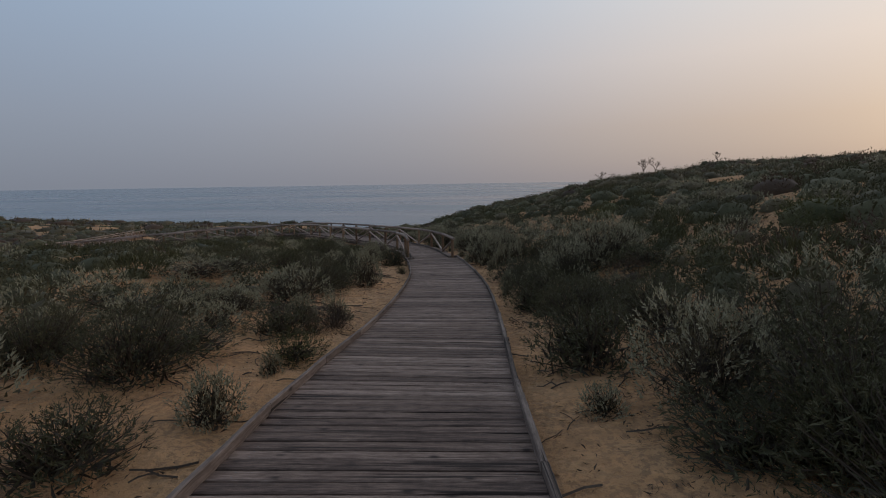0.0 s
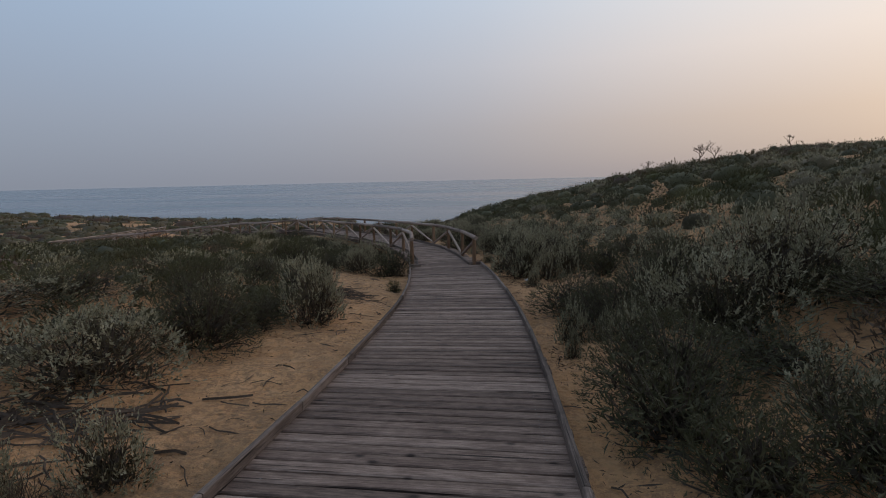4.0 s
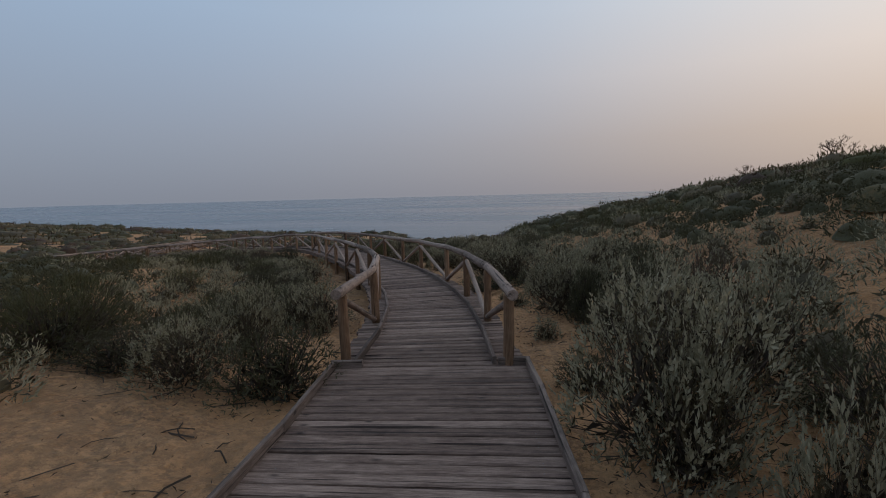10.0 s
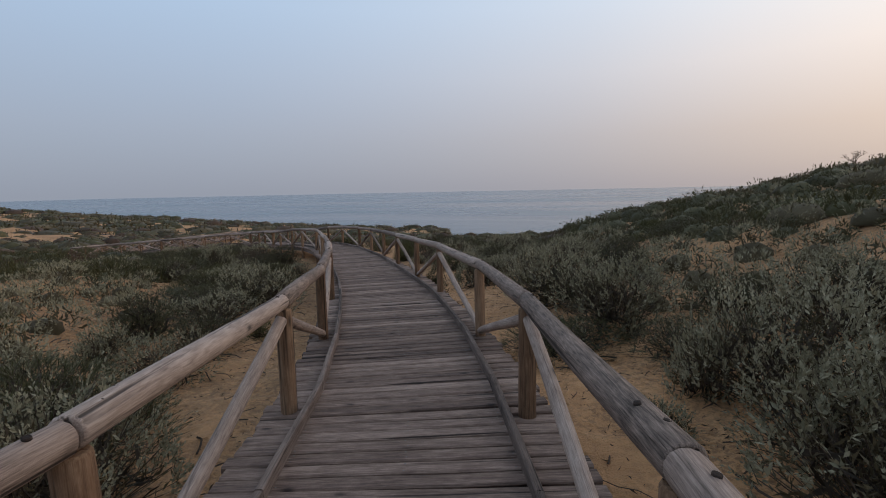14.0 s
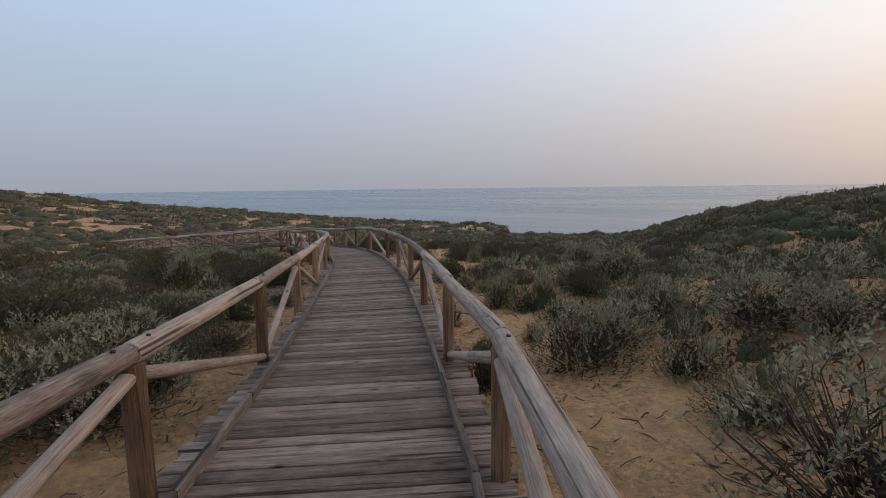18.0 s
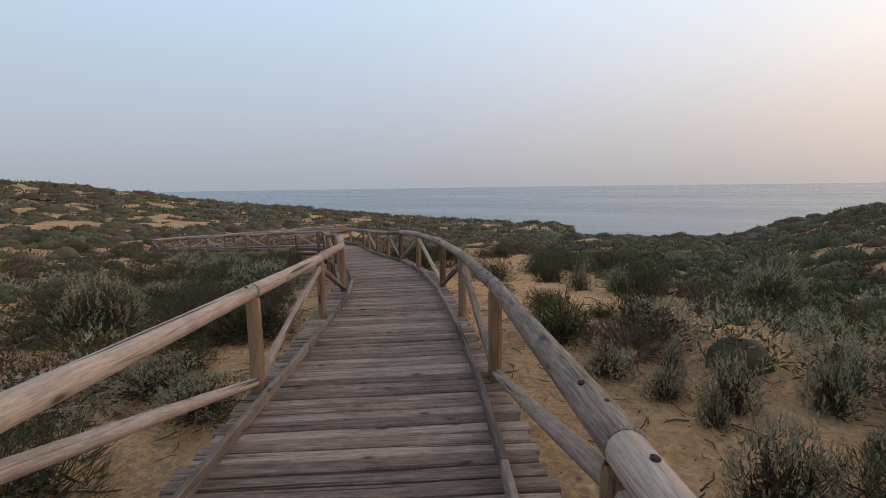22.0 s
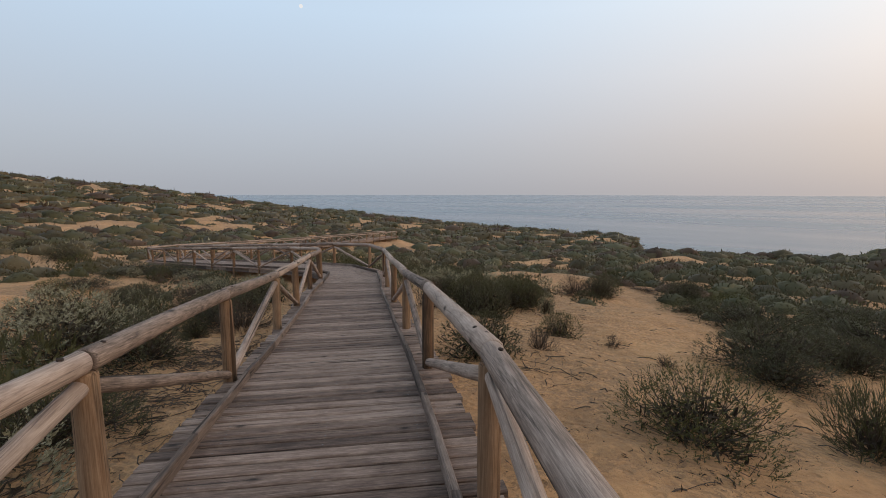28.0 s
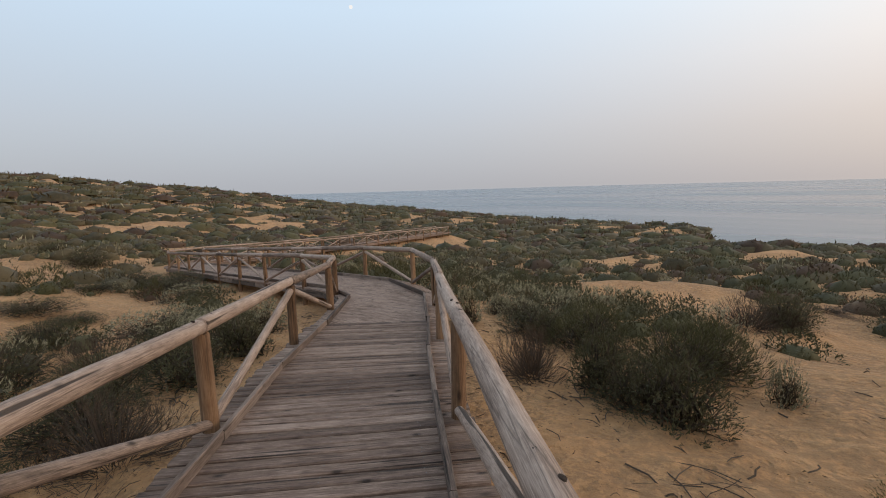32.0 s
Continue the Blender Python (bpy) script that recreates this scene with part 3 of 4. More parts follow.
# ---------------------------------------------------------------- shrubs
def unit(v):
    return v / np.maximum(np.linalg.norm(v, axis=-1, keepdims=True), 1e-9)


def leaf_quads(rng, at, way, length, width, cup=0.15):
    """Diamond-shaped leaves at points, along the given ways."""
    count = len(at)
    side = unit(np.cross(way, rng.normal(size=(count, 3))))
    lift = np.cross(side, way) * cup
    l, w = np.asarray(length).reshape(-1, 1), np.asarray(width).reshape(-1, 1)
    return np.stack([at, at + way * l * 0.5 + side * w * 0.5 + lift * l * 0.3, at + way * l, at + way * l * 0.5 - side * w * 0.5 + lift * l * 0.3], 1)


def strip_quads(rng, a, c, wide, narrow):
    """Thin slivers from a to c, one for each twig."""
    way = unit(c - a)
    out = []
    side = unit(np.cross(way, rng.normal(size=a.shape)))
    for s in (side,):
        out.append(np.stack([a - s * wide, a + s * wide, c + s * narrow, c - s * narrow], 1))
    return np.concatenate(out)


def lobes_of(rng, count):
    """The rounded masses that make up one mound of radius and height 1: rows x, y, z, radius, height."""
    out = [(0.0, 0.0, 0.0, 0.66, 0.86)]
    start = rng.uniform(0, 6.283)
    for k in range(count):
        turn, far = start + (k + rng.uniform(-0.3, 0.3)) * 6.283 / count, rng.uniform(0.34, 0.58)
        out.append((math.cos(turn) * far, math.sin(turn) * far, rng.uniform(0.0, 0.18), rng.uniform(0.36, 0.5), rng.uniform(0.42, 0.8)))
    return np.array(out)


def on_mound(rng, lobes, count):
    """Points spread over the outside of a mound, with the way outwards there."""
    size = lobes[:, 3] * (lobes[:, 3] + lobes[:, 4])
    k = rng.choice(len(lobes), count * 3, p=size / size.sum())
    turn, up = rng.uniform(0, 6.283, count * 3), rng.uniform(-0.12, 1.0, count * 3)
    flat = np.sqrt(1 - up**2)
    n = np.stack([flat * np.cos(turn), flat * np.sin(turn), up], 1)
    half = lobes[k][:, [3, 3, 4]]
    p = lobes[k][:, :3] + n * half
    inside = np.zeros(len(p), bool)
    for j, (x, y, z, r, h) in enumerate(lobes):
        inside |= (k != j) & ((((p - [x, y, z]) / [r, r, h]) ** 2).sum(1) < 0.85)
    ok = np.flatnonzero(~inside & (p[:, 2] > 0.01))[:count]
    return p[ok], unit(n[ok] / half[ok])


def shoots(rng, foot, way, length, each, long, wide, spread, stem=0.15):
    """Leaves set round straight shoots, smaller towards the tip, as kites."""
    k = np.repeat(np.arange(len(foot)), each)
    f = (np.tile((np.arange(each) + 0.5) / each, len(foot)) + rng.uniform(-0.4, 0.4, len(k)) / each)
    at = foot[k] + way[k] * (length[k] * (stem + (1 - stem) * f))[:, None]
    out = unit(np.cross(way[k], rng.normal(size=at.shape)))
    aim = unit(way[k] + out * (spread * (1.15 - 0.7 * f))[:, None] + rng.normal(size=at.shape) * 0.12)
    grow = rng.uniform(0.7, 1.25, len(k)) * (1.15 - 0.6 * f)
    return leaf_quads(rng, at, aim, long * grow, wide * grow)


def under_leaves(rng, lobes, scale, count, long, wide, low=0.55):
    """Leaves and twig ends crowded below the outside of a mound, every way round."""
    p, n = on_mound(rng, lobes, count)
    p = p * rng.uniform(low, 0.94, (len(p), 1)) * scale
    way = unit(n * 0.6 + [0, 0, 0.35] + rng.normal(size=n.shape) * 0.7)
    g = rng.uniform(0.7, 1.3, len(p))
    return leaf_quads(rng, p - way * (long * g * 0.5)[:, None], way, long * g, wide * g, 0.2)[:, [0, 1, 2]]


def domes(name, rng, spots, sides, rows, mat):
    """Dense insides of shrubs: lumpy, smooth-shaded mounds in one mesh, from rows x, y, z, radius, height."""
    s = np.asarray(spots, float)
    count = len(s)
    ph = rng.uniform(0, 6.283, (count, 4, 1, 1))
    turn = np.linspace(0, 2 * np.pi, sides, endpoint=False)[None, None, :]
    lift = np.linspace(-0.2, 0.47 * np.pi, rows + 1)[None, :, None]
    lump = 1 + 0.12 * np.sin(2 * turn + ph[:, 0] + lift) + 0.1 * np.sin(3 * turn + ph[:, 1]) * np.cos(lift * 2 + ph[:, 2]) + rng.uniform(-0.15, 0.15, (count, rows + 1, sides))
    r, t = s[:, 3].reshape(-1, 1, 1), s[:, 4].reshape(-1, 1, 1)
    p = np.stack([s[:, 0].reshape(-1, 1, 1) + r * np.cos(lift) * np.cos(turn) * lump, s[:, 1].reshape(-1, 1, 1) + r * np.cos(lift) * np.sin(turn) * lump,
                  s[:, 2].reshape(-1, 1, 1) + t * np.sin(lift) * (0.6 + 0.4 * lump)], -1)
    grid = np.arange(rows * sides).reshape(rows, sides)
    one = np.stack([grid, np.roll(grid, -1, 1), np.roll(grid, -1, 1) + sides, grid + sides], -1).reshape(-1, 4)
    faces = (one[None] + (np.arange(count) * (rows + 1) * sides)[:, None, None]).reshape(-1)
    me = bpy.data.meshes.new(name)
    me.vertices.add(count * (rows + 1) * sides)
    me.vertices.foreach_set("co", p.reshape(-1))
    me.loops.add(len(faces))
    me.loops.foreach_set("vertex_index", faces)
    me.polygons.add(len(faces) // 4)
    me.polygons.foreach_set("loop_start", np.arange(0, len(faces), 4))
    me.polygons.foreach_set("use_smooth", np.ones(len(faces) // 4, bool))
    me.materials.append(mat)
    me.update()
    return me


KINDS = {
    # shoots, leaves on one, shoot length, leaf length, leaf width, how far leaves spread, how upright shoots are, lobes, leaf material
    "silver": (210, 11, (0.09, 0.24), 0.043, 0.019, 0.7, 0.85, 7, SILVER),
    "dark": (330, 10, (0.06, 0.14), 0.037, 0.0115, 0.85, 0.35, 8, DARK),
    "fresh": (210, 11, (0.13, 0.32), 0.044, 0.018, 0.6, 0.95, 6, FRESH),
    "broom": (420, 5, (0.14, 0.30), 0.120, 0.009, 0.25, 0.8, 6, BROOM),
    "rusty": (260, 7, (0.14, 0.34), 0.050, 0.008, 0.5, 0.9, 5, RUSTY),
    "dead": (220, 4, (0.05, 0.12), 0.050, 0.005, 0.8, 0.4, 5, BARK),
}
LABELS = {
    "silver": ("grey-green shrub with small silvery leaves on upright stems", "shrub"),
    "dark": ("dense dark green needle-leaved cushion shrub on the sand", "shrub"),
    "fresh": ("low bright green bushy shrub growing in the sand", "shrub"),
    "broom": ("soft rounded green broom with fine wispy twigs", "shrub"),
    "rusty": ("dry brown twiggy shrub with few leaves", "shrub"),
    "dead": ("small grey dead cushion shrub on bare sand", "shrub"),
}
protos = {}
SIZES = (0.5, 0.9)        # radius of the smaller and the larger prototypes
FORMS = 3


def proto(kind, form):
    """One shrub with its parts, of a smaller or a larger size: leafy shoots all over a mound of several lobes."""
    many, each, reach, long, wide, spread, upright, lobe_count, mat = KINDS[kind]
    size = SIZES[form // FORMS]
    rng = np.random.default_rng(form * 17 + len(kind) * 101)
    lobes = lobes_of(rng, lobe_count)
    scale = np.array([size, size, size * 1.25])
    count = int(many * (size / 0.6) ** 1.5)
    p, n = on_mound(rng, lobes, count)
    way = unit(n + [0, 0, upright] + rng.normal(size=n.shape) * (0.4 if kind == "silver" else 0.25))
    length = rng.uniform(*reach, len(p))
    foot = p * scale * 0.92 - way * (length * 0.45)[:, None]
    foot[:, 2] = np.maximum(foot[:, 2], 0.01)
    if kind == "silver":
        tall = rng.random(len(p)) < 0.10
        length = np.where(tall, length * 2.0, length)
    blades = shoots(rng, foot, way, length, each, long, wide, spread)
    if kind != "silver":
        blades = blades[:, [0, 1, 2]]
    base = tagged(new("shrub"), *LABELS[kind], group="dune shrubs")
    child("foliage", quads_mesh("foliage", blades, mat), base)
    thin = 0.003
    hub = foot * [0.4, 0.4, 0.25] + rng.normal(size=foot.shape) * 0.03
    hub[:, 2] = np.maximum(hub[:, 2], 0.0)
    tip = foot + way * (length * 0.95)[:, None]
    some = slice(0, len(foot), 1 if kind in ("rusty", "dead") else 3)
    twigs = np.concatenate([strip_quads(rng, hub[some], foot[some], thin * 1.6, thin), strip_quads(rng, foot[some], tip[some], thin, thin * 0.4)])
    child("branchwork", quads_mesh("branchwork", twigs, BARK), base)
    if kind not in ("dead", "rusty"):
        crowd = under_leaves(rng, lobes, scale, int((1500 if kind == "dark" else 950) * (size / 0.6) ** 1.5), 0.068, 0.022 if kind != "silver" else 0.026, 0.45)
        # silver shrubs take darker olive leaves here, painting in the shade within
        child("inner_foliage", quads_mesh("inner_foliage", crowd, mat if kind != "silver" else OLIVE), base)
        # dark slivers in the middle, their colour standing in for inner shade
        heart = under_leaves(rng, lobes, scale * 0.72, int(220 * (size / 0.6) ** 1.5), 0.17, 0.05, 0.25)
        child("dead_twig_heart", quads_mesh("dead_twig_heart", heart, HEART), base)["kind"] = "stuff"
    protos[(kind, form)] = [base, False]
    return protos[(kind, form)]


def near_line(x, y):
    """Distance from the boardwalk's middle, station, and side (+ left)."""
    d2 = (LINE[:, 0] - x) ** 2 + (LINE[:, 1] - y) ** 2
    k = int(d2.argmin())
    t = LINE[min(k + 1, len(LINE) - 1)] - LINE[max(k - 1, 0)]
    side = t[0] * (y - LINE[k, 1]) - t[1] * (x - LINE[k, 0])
    return math.sqrt(d2[k]), LINE_U[k], (1 if side > 0 else -1)


CLEARINGS = [(16.3, 31.5, 2.6, 3.0), (23.8, 37.0, 3.2, 3.0), (20.4, 32.5, 2.0, 3.0), (-130, 100, 9, 1.4), (-136, 82, 7, 1.4), (-152, 202, 14, 1.6),
             (-66, 101, 5, 4.0), (-70, 108, 4, 1.4), (-82, 281, 10, 1.0), (3.2, 15.7, 1.9, 2.2), (2.2, 16.3, 1.3, 2.0),
             (-9.2, 29.6, 0.9, 2.0), (5.7, 23.0, 0.8, 1.6), (-112, 71, 6, 3.5), (-99, 62, 5, 3.5), (-107, 84, 5, 3.5), (-114, 95, 5, 3.5), (-31.5, 75, 2.2, 3), (-30, 80, 2.2, 3), (-22, 102, 4, 3), (-18, 100.5, 3, 3),
             (-51, 142, 6, 3), (-55.5, 88, 4, 3), (-53, 46.5, 3.5, 2.5), (-15.8, 57.9, 2.0, 2), (-28, 46, 2.2, 1.2), (-33, 45.2, 2.0, 1.5), (-23.6, 46, 1.2, 1.2)]


def cover(x, y):
    """How much of the ground scrub covers here, 0 to 1."""
    d, u, side = near_line(x, y)
    patch = noise.noise(Vector((x * 0.11, y * 0.11, 3.0))) + 0.5 * noise.noise(Vector((x * 0.27, y * 0.27, 9.0)))
    c = 0.95 + 0.9 * patch
    if d > 20:
        c = 1.3 + 1.7 * patch
    if side < 0 and 4 < u < 28 or side > 0 and 21 < u < 44:
        c += 0.5 if d > 2.6 else 0.85
    if side < 0 and 47 < u < 57.5:
        c -= 3.0 * float(1 - smooth01((d - 6.5) / 3))
    if side < 0 and d > 6 and u < 45:
        c += 0.7
    if side > 0 and -3 < u < 21 and d > 3.2:
        c += 0.35
    if side < 0 and 37 < u < 53:
        c -= 1.25 * float(smooth01((u - 37) / 4) * (1 - smooth01((d - 5.5) / 4)))
    if side < 0 and 53 <= u < 66:
        c -= 1.2 * float(smooth01((d - 6.5) / 1.5) * (1 - smooth01((d - 12) / 8))) - 0.2
    if side > 0 and 44 < u < 84:
        c -= 0.6 * float(smooth01((u - 44) / 6) * (1 - smooth01((d - 12) / 10)))
    if d < 2.6:
        c -= 0.5 if u < 21 else 1.6
    if side > 0 and -3 < u < 20 and d < 3.3:
        c -= 0.7 if u > 7 else 1.5
    if side < 0 and u < 4 and d < 2.6:
        c -= 1.5
    if side < 0 and 28 < u < 38 and d < 5:
        c -= 1.2 if d < 3.2 else 0.55
    if side > 0 and 13 < u < 19.5 and d < 3.6:
        c -= 1.5
    for a, b, r, deep in CLEARINGS:
        c -= deep * math.exp(-((x - a) ** 2 + (y - b) ** 2) / (r * r))
    return c


taken = []
plant_rng = random.Random(5)


def plant(kind, x, y, radius, tall):
    d, u, side = near_line(x, y)
    short = 1.22 + 0.95 * radius - d
    if short > 0:
        p = beside(u, side * (d + short))
        x, y = p.x, p.y
    radius = radius * 1.1
    form = plant_rng.randrange(FORMS) + (FORMS if radius > 0.68 else 0)
    entry = protos.get((kind, form)) or proto(kind, form)
    z = float(ground([x], [y])[0]) - 0.03
    r0, t0 = SIZES[form // FORMS], SIZES[form // FORMS] * 1.25
    m = pose(x, y, z, plant_rng.uniform(-4, 4), plant_rng.uniform(-4, 4), plant_rng.uniform(0, 360)) @ Matrix.Diagonal((radius / r0, radius / r0, tall / t0, 1))
    if entry[1]:
        copy_thing(entry[0], m)
    else:
        entry[0].matrix_basis = m
        entry[1] = True
    taken.append((x, y, radius))


plant("silver", -2.10, 3.86, 0.31, 0.56)
plant("dark", -2.72, 2.98, 0.56, 0.64)
plant("silver", -2.07, 5.18, 0.13, 0.40)
plant("fresh", -2.02, 5.87, 0.45, 0.45)
plant("rusty", -1.94, 7.74, 0.40, 0.50)
plant("silver", 2.31, 3.65, 0.72, 1.10)
plant("dark", 1.67, 5.07, 0.56, 0.92)
plant("dark", 2.38, 2.49, 0.44, 0.87)
plant("dark", 2.19, 9.87, 0.82, 1.13)
plant("dark", -3.40, 4.70, 0.79, 1.04)
plant("dark", -4.64, 4.93, 0.64, 0.96)
plant("dark", -3.28, 11.53, 0.95, 1.31)
plant("dark", 3.07, 6.59, 0.63, 0.93)
plant("silver", -2.63, 8.09, 0.46, 0.70)
plant("silver", -2.05, 8.51, 0.30, 0.60)
plant("dark", -3.10, 12.49, 0.67, 0.77)
plant("dark", 1.89, 9.24, 0.53, 0.79)
plant("dark", 2.74, 8.46, 0.55, 0.76)
plant("silver", 3.31, 11.28, 0.91, 1.30)
plant("silver", 1.34, 11.68, 0.37, 0.75)
plant("silver", -2.27, 13.17, 0.69, 1.33)
plant("silver", 1.84, 17.05, 0.28, 0.62)
plant("dark", 2.27, 14.01, 0.93, 0.81)
plant("silver", 1.74, 12.08, 0.39, 0.70)
plant("silver", 3.84, 13.46, 0.32, 0.79)
plant("silver", -3.2, 19.5, 0.75, 1.0)
plant("dark", -2.15, 19.75, 0.55, 0.95)
plant("fresh", -1.58, 16.82, 0.21, 0.37)
plant("silver", 1.71, 18.74, 0.79, 1.45)
plant("silver", 2.82, 17.75, 0.49, 1.22)
plant("rusty", 3.04, 21.79, 0.58, 1.17)
plant("silver", -2.92, 22.31, 0.59, 0.97)
plant("silver", -4.13, 22.54, 0.37, 0.73)
plant("silver", 1.32, 23.63, 0.94, 1.16)
plant("dark", 1.60, 22.76, 0.38, 0.83)
plant("silver", 0.26, 28.18, 1.02, 1.23)
plant("dark", -6.48, 26.31, 0.61, 0.61)
plant("fresh", -7.70, 24.79, 0.65, 0.69)
plant("dark", 3.04, 27.06, 0.79, 0.71)
plant("silver", -0.64, 30.07, 0.84, 1.16)
plant("dark", 0.08, 29.30, 0.40, 0.65)
plant("silver", -2.40, 33.89, 0.68, 0.84)
plant("fresh", -9.62, 31.19, 0.64, 0.74)
plant("fresh", -5.3, 27.3, 0.55, 0.7)
plant("silver", -7.42, 30.25, 0.27, 0.40)
plant("silver", -4.76, 36.03, 0.50, 0.90)
plant("silver", -3.88, 36.69, 0.46, 0.82)
plant("silver", -2.71, 33.01, 0.73, 0.89)
plant("silver", -1.49, 32.76, 0.60, 0.79)
plant("dark", -3.74, 31.96, 0.27, 0.64)
plant("dark", -7.98, 31.02, 0.49, 0.55)
plant("fresh", -7.21, 39.29, 0.57, 0.87)
plant("dark", -8.27, 41.76, 0.35, 0.50)
plant("silver", -8.04, 43.83, 0.42, 1.07)
plant("silver", -5.58, 38.25, 0.54, 1.03)
plant("dark", -6.30, 40.56, 0.52, 0.96)
plant("dark", -11.95, 37.37, 0.95, 1.19)
plant("broom", -18.0, 38.8, 0.6, 0.7)
plant("fresh", -14.10, 39.59, 0.62, 0.85)
plant("silver", -7.26, 44.06, 0.33, 0.58)
plant("fresh", -11.3, 45.6, 0.98, 0.98)
plant("dark", -10.89, 49.65, 1.10, 1.06)
plant("dark", -9.72, 50.71, 0.78, 0.88)
plant("dead", -12.21, 48.76, 0.24, 0.27)
plant("dark", 2.43, 12.45, 0.62, 0.85)
plant("silver", 2.35, 11.3, 0.55, 0.85)
plant("silver", 3.0, 12.2, 0.6, 1.05)
plant("dark", 3.34, 13.5, 0.85, 0.95)
plant("dark", 3.3, 11.2, 0.7, 0.95)
plant("dark", 4.4, 14.4, 0.9, 1.0)
plant("silver", 2.1, 23.2, 0.75, 1.1)
plant("dark", 2.6, 22.2, 0.7, 0.9)
plant("silver", -3.3, 22.9, 0.7, 0.95)
plant("silver", -7.3, 30.4, 0.5, 0.7)

plant("dark", 2.6, 2.6, 0.7, 0.95)
plant("dark", 3.2, 3.6, 0.8, 1.0)
plant("dark", 3.5, 2.2, 0.7, 0.95)
plant("fresh", -7.6, 40.9, 0.36, 0.5)
plant("fresh", -7.0, 41.3, 0.36, 0.5)

plant("silver", -3.5, 17.6, 0.42, 0.8)
plant("silver", 1.75, 18.3, 0.6, 1.25)
plant("silver", 2.3, 17.6, 0.6, 1.15)
plant("dark", 3.2, 18.4, 0.75, 1.05)
plant("silver", 2.6, 19.7, 0.8, 1.3)
plant("dark", -0.1, 29.6, 0.65, 0.9)
plant("silver", -5.0, 37.6, 0.42, 0.75)
plant("silver", -4.2, 37.9, 0.4, 0.8)
plant("dark", -3.3, 38.3, 0.6, 0.7)
plant("dark", -3.3, 35.2, 0.4, 0.5)
plant("rusty", -5.6, 34.4, 0.28, 0.55)

plant("dark", -2.64, 7.09, 0.50, 0.65)
plant("rusty", -2.22, 7.37, 0.35, 0.55)
plant("silver", -2.36, 8.13, 0.30, 0.50)
plant("silver", -3.84, 8.63, 0.55, 0.70)
plant("silver", 0.91, 25.72, 0.60, 1.00)
plant("silver", 1.43, 25.32, 0.75, 1.10)
plant("silver", 0.50, 27.70, 0.60, 0.85)
plant("dark", 1.80, 27.99, 0.70, 0.80)
plant("silver", 2.40, 26.80, 0.70, 1.00)

plant("silver", -2.52, 14.37, 0.45, 0.80)
plant("dark", -3.46, 15.39, 0.60, 0.75)
plant("dark", -3.29, 15.93, 0.50, 0.70)
plant("dark", -4.59, 15.98, 0.70, 0.80)
plant("dark", 3.54, 16.86, 0.60, 0.70)
plant("dark", 4.58, 17.86, 0.70, 0.80)


plant("dark", 2.25, 6.9, 0.8, 1.1)
plant("silver", 4.2, 11.7, 0.9, 1.4)
plant("dark", 2.3, 1.6, 0.7, 0.9)
plant("dark", 3.4, 1.2, 0.8, 1.0)
plant("broom", -5.2, 19.6, 0.9, 0.95)
plant("broom", -5.7, 20.3, 1.0, 1.1)
plant("broom", -4.4, 21.0, 0.7, 0.8)
plant("dark", 0.7, 31.7, 0.75, 0.9)
plant("dark", -7.3, 28.3, 0.9, 0.85)
plant("broom", -8.6, 29.6, 0.8, 0.8)
plant("broom", -9.75, 46.7, 0.42, 0.8)

# shrubs between the bare stretch and the bend
plant("dark", -10.68, 48.78, 0.85, 0.73)
plant("silver", -8.19, 44.33, 0.49, 0.97)
plant("dark", -7.62, 47.89, 0.89, 0.90)
plant("dark", -10.17, 51.24, 1.01, 0.72)
plant("dark", -9.00, 52.85, 1.11, 1.07)
plant("silver", -7.10, 43.90, 0.38, 0.86)
plant("dark", -6.60, 44.98, 0.58, 0.84)
plant("rusty", -9.59, 42.79, 0.37, 0.43)
plant("dark", -16.56, 39.47, 0.94, 0.58)
plant("broom", -21.33, 40.12, 1.35, 0.88)
plant("silver", -23.59, 42.89, 1.33, 1.05)
plant("dark", -23.74, 44.75, 1.02, 1.00)
plant("silver", -17.38, 38.51, 0.68, 0.62)
plant("fresh", -7.29, 39.66, 0.56, 0.61)
plant("silver", -5.86, 40.14, 0.66, 0.69)
plant("dark", -5.22, 44.23, 0.72, 0.42)
plant("silver", -4.06, 45.00, 0.78, 1.18)
plant("dark", -12.46, 37.66, 0.94, 0.83)
plant("silver", -14.02, 35.95, 0.67, 1.20)
plant("silver", -10.86, 35.16, 0.77, 0.55)
plant("dark", -11.23, 53.67, 1.16, 0.88)
plant("dark", -9.40, 56.38, 1.35, 0.85)
plant("silver", -20.85, 42.57, 1.35, 0.97)
plant("silver", -5.14, 37.19, 0.49, 0.76)
plant("silver", -4.00, 37.21, 0.40, 0.50)
plant("dark", -3.07, 37.35, 0.71, 0.77)
plant("silver", -2.46, 39.23, 0.86, 0.99)
plant("dark", -1.85, 35.87, 0.73, 0.60)
plant("dark", -1.64, 37.77, 0.84, 0.92)
plant("fresh", -3.98, 33.13, 0.23, 0.25)
plant("silver", -13.13, 33.20, 0.64, 0.91)
plant("broom", -15.01, 36.10, 1.32, 0.98)
plant("broom", -8.18, 31.96, 0.68, 0.51)
plant("broom", -9.38, 33.47, 0.57, 0.63)
plant("fresh", -3.57, 33.93, 0.17, 0.52)
plant("broom", -7.91, 28.60, 0.97, 0.52)
plant("silver", -10.95, 33.95, 0.87, 0.44)
plant("dark", -12.61, 36.83, 0.92, 0.83)
plant("broom", -11.23, 30.99, 1.01, 0.90)
plant("silver", -0.42, 34.14, 0.70, 0.84)
plant("silver", -1.87, 35.43, 0.69, 0.85)
plant("dark", 0.91, 32.58, 0.76, 0.52)
plant("silver", 0.15, 33.65, 0.57, 0.64)
plant("dark", 0.82, 33.67, 0.68, 0.64)
